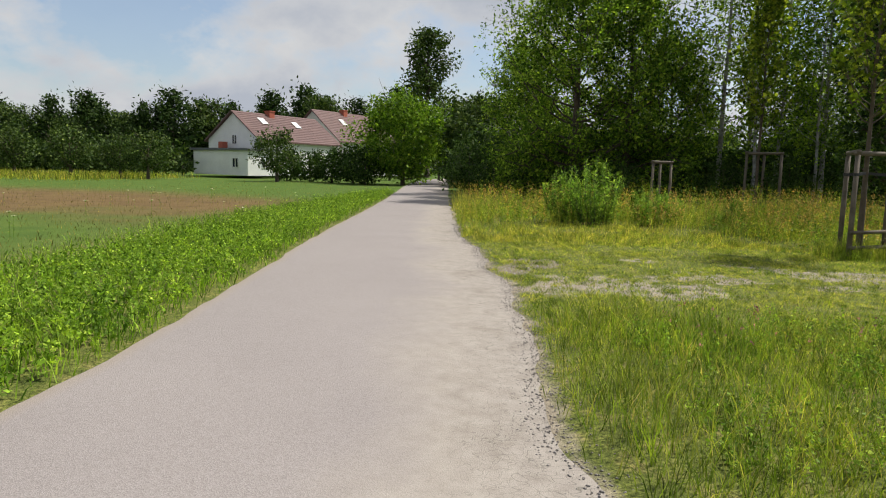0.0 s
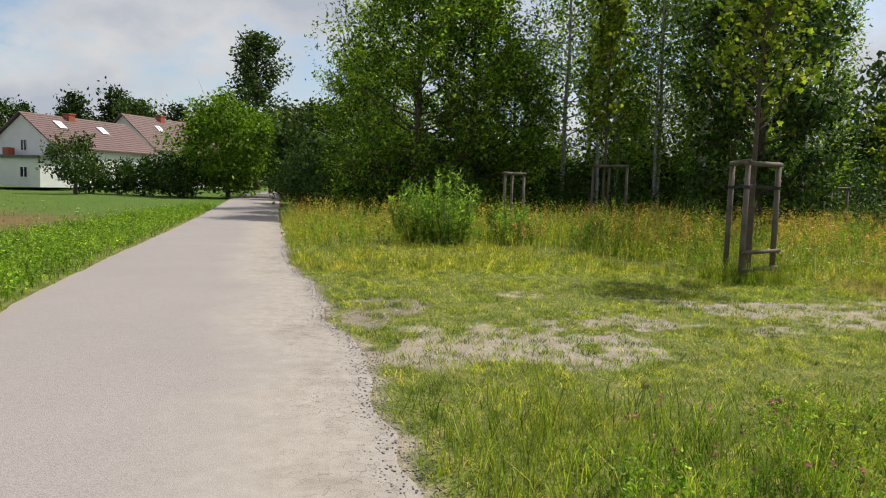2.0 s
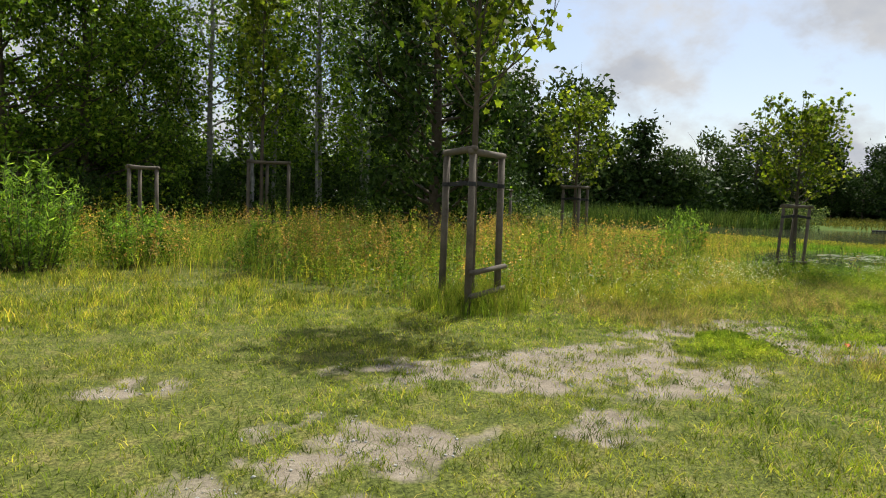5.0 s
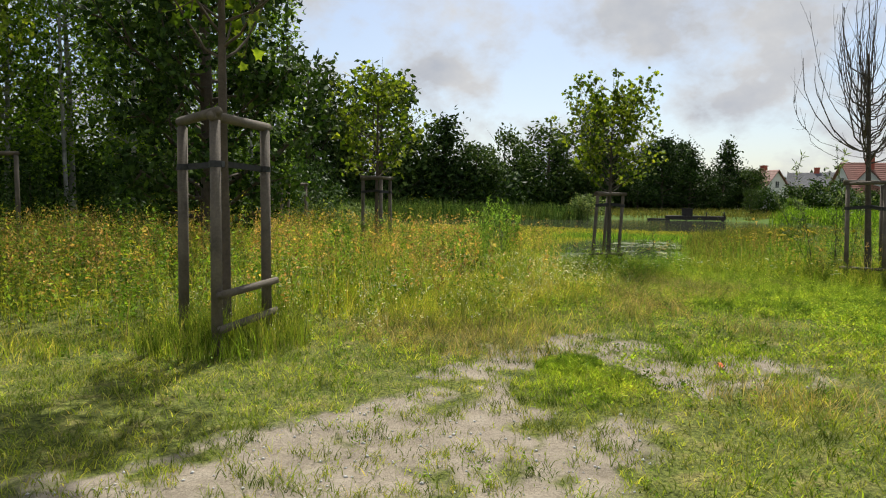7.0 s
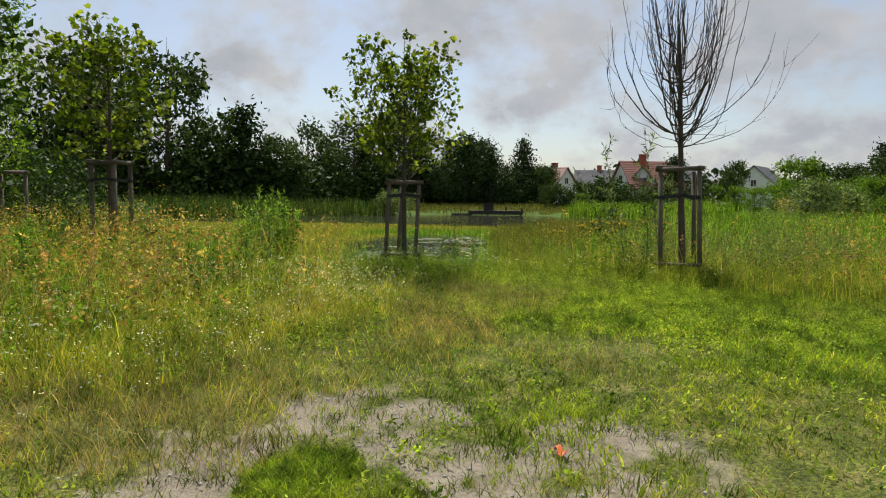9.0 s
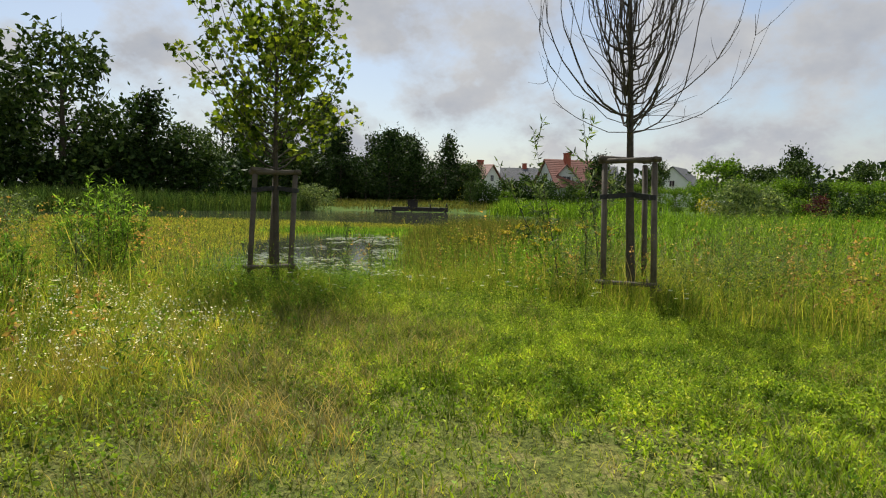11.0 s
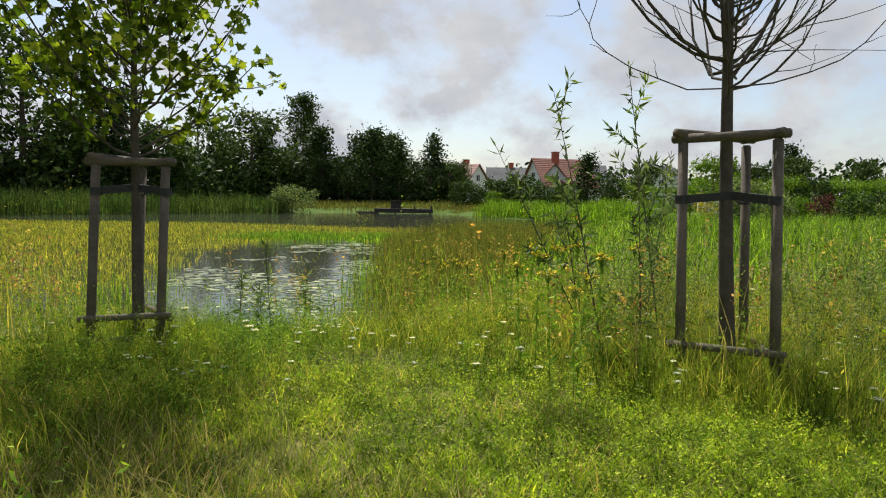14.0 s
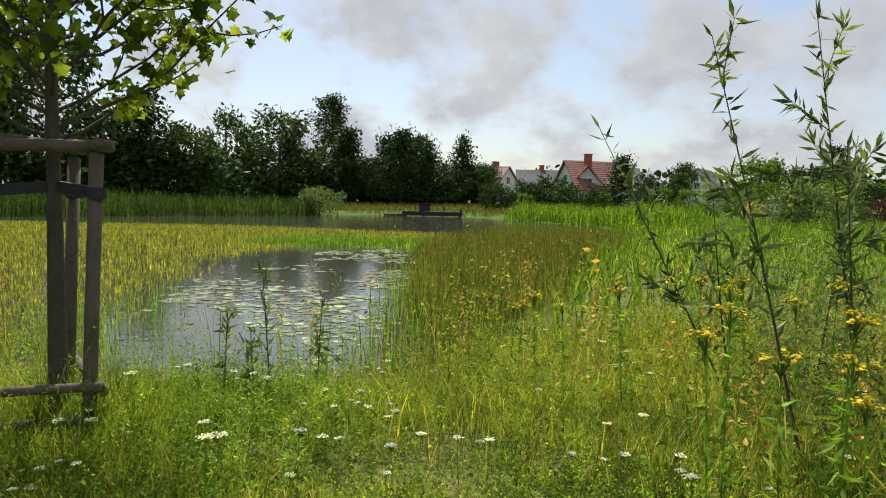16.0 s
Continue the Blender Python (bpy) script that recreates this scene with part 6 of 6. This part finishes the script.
def gable_house(x, y, z, rz, length, width, wall_h, ridge_h, wall_mat, roof_mat, label, windows=(), chimneys=(), skylights=(), over=0.35):
    """A gabled house: the ridge runs along local +x from the gable at the origin."""
    ob = thing("house", x, y, z, label, "house", "", rz)
    w = width / 2
    bm = bmesh.new()
    prof = [(-w, 0), (w, 0), (w, wall_h), (0, ridge_h - 0.12), (-w, wall_h)]
    a = [bm.verts.new((0, p, q)) for p, q in prof]
    c = [bm.verts.new((length, p, q)) for p, q in prof]
    bm.faces.new(a); bm.faces.new(c[::-1])
    for i in range(5):
        bm.faces.new((a[i], a[(i + 1) % 5], c[(i + 1) % 5], c[i]))
    part("wall", bm_mesh("wall", bm, wall_mat), ob)
    slope = (ridge_h - wall_h) / w
    for s in (-1, 1):
        bm = bmesh.new()
        ey = s * (w + over)
        ez = wall_h - slope * over
        rows = max(3, int(math.hypot(ey, ridge_h - ez) / 0.36))
        ring = [(0, ridge_h), (ey, ez)]
        for k in range(rows, 0, -1):
            ring += [(ey * k / rows, ridge_h + (ez - ridge_h) * k / rows + 0.17), (ey * (k - 1) / rows, ridge_h + (ez - ridge_h) * (k - 1) / rows + 0.12)]
        a = [bm.verts.new((-over, p, q)) for p, q in ring]
        c = [bm.verts.new((length + over, p, q)) for p, q in ring]
        bm.faces.new(a); bm.faces.new(c[::-1])
        for i in range(len(ring)):
            bm.faces.new((a[i], a[(i + 1) % len(ring)], c[(i + 1) % len(ring)], c[i]))
        part("roof", bm_mesh("roof", bm, roof_mat), ob)
    for cx, cy, cw, top in chimneys:
        bm = bmesh.new()
        base = ridge_h - slope * abs(cy) - 0.4
        box(bm, cx - cw / 2, cy - cw / 2, base, cx + cw / 2, cy + cw / 2, ridge_h + top)
        box(bm, cx - cw / 2 - 0.06, cy - cw / 2 - 0.06, ridge_h + top, cx + cw / 2 + 0.06, cy + cw / 2 + 0.06, ridge_h + top + 0.12)
        part("chimney", bm_mesh("chimney", bm, BRICK), ob, "red brick chimney")
    for side, u, v, ww, hh in windows:
        if side == "gable":
            m = pose(-0.02, u, v, 0, 0, -90)
        else:
            m = pose(u, -w - 0.02, v, 0, 0, 0)
        window_part(ob, m, ww, hh)
    for u, f in skylights:
        bm = bmesh.new()
        box(bm, -0.45, -0.6, 0, 0.45, 0.6, 0.06)
        sk = part("skylight", bm_mesh("skylight", bm, PLASTER), ob, "white framed skylight")
        sk.matrix_basis = pose(u, -w * f, ridge_h - slope * w * f + 0.2, math.degrees(math.atan(slope)), 0, 0)
    return ob


white = gable_house(-31.2, 72.4, 0.25, 63.2, 13.0, 8.4, 3.9, 7.0, PLASTER, TILE, "white rendered house with brown-red tiled roof",
                    (("gable", -0.2, 3.9, 0.8, 1.1), ("side", 4.0, 2.2, 1.2, 1.2), ("side", 9.0, 2.2, 1.2, 1.2)), ((5.2, -0.3, 0.8, 0.35),), ((3.0, 0.35), (8.2, 0.4)))
bm = bmesh.new()
box(bm, -4.6, -7.4, 0, -0.02, 1.0, 2.55)
part("annex", bm_mesh("annex", bm, PLASTER), white, "low white flat-roofed annex")
bm = bmesh.new()
box(bm, -4.85, -7.65, 2.55, -0.02, 1.25, 2.78)
part("flat_roof", bm_mesh("flat_roof", bm, SLATE), white, "dark flat roof edge")
window_part(white, pose(-4.63, -5.6, 1.3, 0, 0, -90), 0.9, 1.0)
window_part(white, pose(-2.3, -7.43, 1.3, 0, 0, 0), 0.8, 1.0)
bm = bmesh.new()
box(bm, -1.2, 0.4, 2.78, -0.5, 1.1, 3.6)
part("chimney", bm_mesh("chimney", bm, BRICK), white, "short red brick chimney")
gable_house(-26.6, 88, 0.25, 63.2, 13.0, 9.5, 4.6, 8.6, PLASTER_G, TILE, "second house with brown-red tiled roof behind", (("gable", 0, 5, 0.9, 1.2),), ((6.0, -0.3, 0.8, 0.35),), ((4.0, 0.4),))

red = gable_house(104.5, 15.6, 0.5, -60, 8.0, 7.4, 3.0, 6.7, PLASTER, TILE_RED, "white villa with red tiled roof beyond the pond",
                  (("gable", 0, 4.2, 1.1, 1.3), ("side", 2.0, 1.7, 1.3, 1.4), ("side", 5.6, 1.7, 1.3, 1.4)), ((3.0, -0.6, 0.8, 0.9),))
gable_house(103.0, 12.6, 0.5, 8, 4.4, 4.2, 3.4, 5.9, PLASTER, TILE_RED, "white dormer wing with dark arched window", (("gable", 0, 3.6, 1.3, 1.5), ("gable", 0, 1.3, 1.7, 1.7)))
gable_house(118, 25.6, 0.5, 60, 9, 6.6, 3.2, 6.6, PLASTER, TILE_RED, "white gabled house with red roof behind trees", (("gable", 0, 4.4, 0.9, 1.1), ("gable", -1.6, 1.6, 1.0, 1.2)), ((3, -0.5, 0.8, 0.8),))
gable_house(129, 25.5, 0.5, -86, 12, 9, 4.2, 6.6, PLASTER_G, SLATE, "grey-roofed terraced house in the distance", (("side", 3, 2.4, 1.2, 1.2), ("side", 8, 2.4, 1.2, 1.2)), ((4, 0, 0.8, 0.8),))
gable_house(128, 15.5, 0.5, -86, 10, 9, 4.6, 7.0, PLASTER_G, SLATE, "grey-roofed terraced house in the distance", (("side", 3, 2.4, 1.2, 1.2),), ((3, 0, 0.8, 0.8),))
gable_house(134, -4.5, 0.5, -20, 9, 7.0, 4.2, 7.4, PLASTER, SLATE, "white gabled house with grey roof", (("gable", 0, 4.4, 1.0, 1.2),))

# ---- jetty, lamp and distant pieces ----
jet = thing("jetty", 84.0, 28.6, WATER_Z, "dark timber bathing jetty on the pond", "jetty", rz=-75)
bm = bmesh.new()
for k in range(22):
    box(bm, -3.3 + k * 0.3, -1.5, 0.5, -3.3 + k * 0.3 + 0.27, 1.5, 0.56)
part("deck", bm_mesh("deck", bm, DARKWOOD), jet)
for sy in (-1.4, 1.4):
    bm = bmesh.new()
    box(bm, -3.3, sy - 0.08, 0.3, 3.3, sy + 0.08, 0.498)
    part("beam", bm_mesh("beam", bm, DARKWOOD), jet)
for px in (-3.0, -1.0, 1.0, 3.0):
    for py in (-1.4, 1.4):
        rod("pile", (px, py, -0.8), (px, py, 0.49), 0.1, DARKWOOD, jet)
for sy in (-1.52, 1.52):
    for k in range(11):
        bm = bmesh.new()
        box(bm, -3.3 + k * 0.6, sy - 0.02, 0.08, -3.3 + k * 0.6 + 0.57, sy + 0.02, 0.46)
        part("board", bm_mesh("board", bm, DARKWOOD), jet)
rod("mooring_post", (1.2, -1.3, 0.5), (1.2, -1.3, 1.0), 0.09, DARKWOOD, jet)
rod("mooring_post", (3.1, -1.3, 0.5), (3.1, -1.3, 1.05), 0.09, DARKWOOD, jet)
hut = thing("jetty_box", 83.85, 29.5, WATER_Z + 0.56, "dark box with flat lid on the jetty", "storage box", rz=-75)
bm = bmesh.new()
box(bm, -0.6, -0.5, 0, 0.6, 0.5, 0.8)
bevel_all(bm, 0.02)
part("body", bm_mesh("body", bm, DARKWOOD), hut)
bm = bmesh.new()
box(bm, -0.75, -0.65, 0.8, 0.75, 0.65, 0.9)
part("lid", bm_mesh("lid", bm, DARKWOOD), hut)
raft = thing("low_raft", 82.8, 32.6, WATER_Z, "low flat timber raft beside the jetty", "raft", rz=-75)
bm = bmesh.new()
for k in range(7):
    box(bm, -1.2 + k * 0.34, -0.8, 0.02, -1.2 + k * 0.34 + 0.3, 0.8, 0.2)
part("planks", bm_mesh("planks", bm, DARKWOOD), raft)

lamp = thing("street_lamp", 0.1, 36.4, 0, "grey street lamp with a long side arm", "street lamp")
rod("pole", (0, 0, -0.1), (0, 0, 6.6), 0.09, STAKE, lamp)
rod("arm", (0, 0, 6.02), (-1.2, 0, 6.12), 0.03, STEEL, lamp)
bm = bmesh.new()
bmesh.ops.create_uvsphere(bm, u_segments=12, v_segments=8, radius=0.5, matrix=Matrix.Translation((-1.42, 0, 6.12)) @ Matrix.Diagonal((0.62, 0.3, 0.2, 1)))
part("lamp_head", bm_mesh("lamp_head", bm, STEEL, True), lamp, "pale oval lamp head")
bridge = thing("footbridge", 69.0, -2.5, 0.55, "small white timber footbridge with lattice railings", "footbridge", rz=-72)
arch = [0.35 * (1 - (k / 6 - 1) ** 2) for k in range(13)]
for k in range(12):
    bm = bmesh.new()
    box(bm, -1.5 + k * 0.25, -0.6, arch[k], -1.5 + k * 0.25 + 0.23, 0.6, arch[k] + 0.06)
    part("plank", bm_mesh("plank", bm, PLASTER_G), bridge)
for sy in (-0.6, 0.6):
    rod("rail", (-1.55, sy, 1.0), (1.55, sy, 1.0), 0.045, PLASTER, bridge)
    rod("rail", (-1.55, sy, 0.42), (1.55, sy, 0.42), 0.04, PLASTER, bridge)
    for k in range(4):
        px = -1.5 + k
        rod("post", (px, sy, -0.6), (px, sy, 1.06), 0.05, PLASTER, bridge)
        if k < 3:
            rod("brace", (px, sy, 0.44), (px + 1, sy, 0.98), 0.03, PLASTER, bridge, 6)
            rod("brace", (px, sy, 0.98), (px + 1, sy, 0.44), 0.03, PLASTER, bridge, 6)
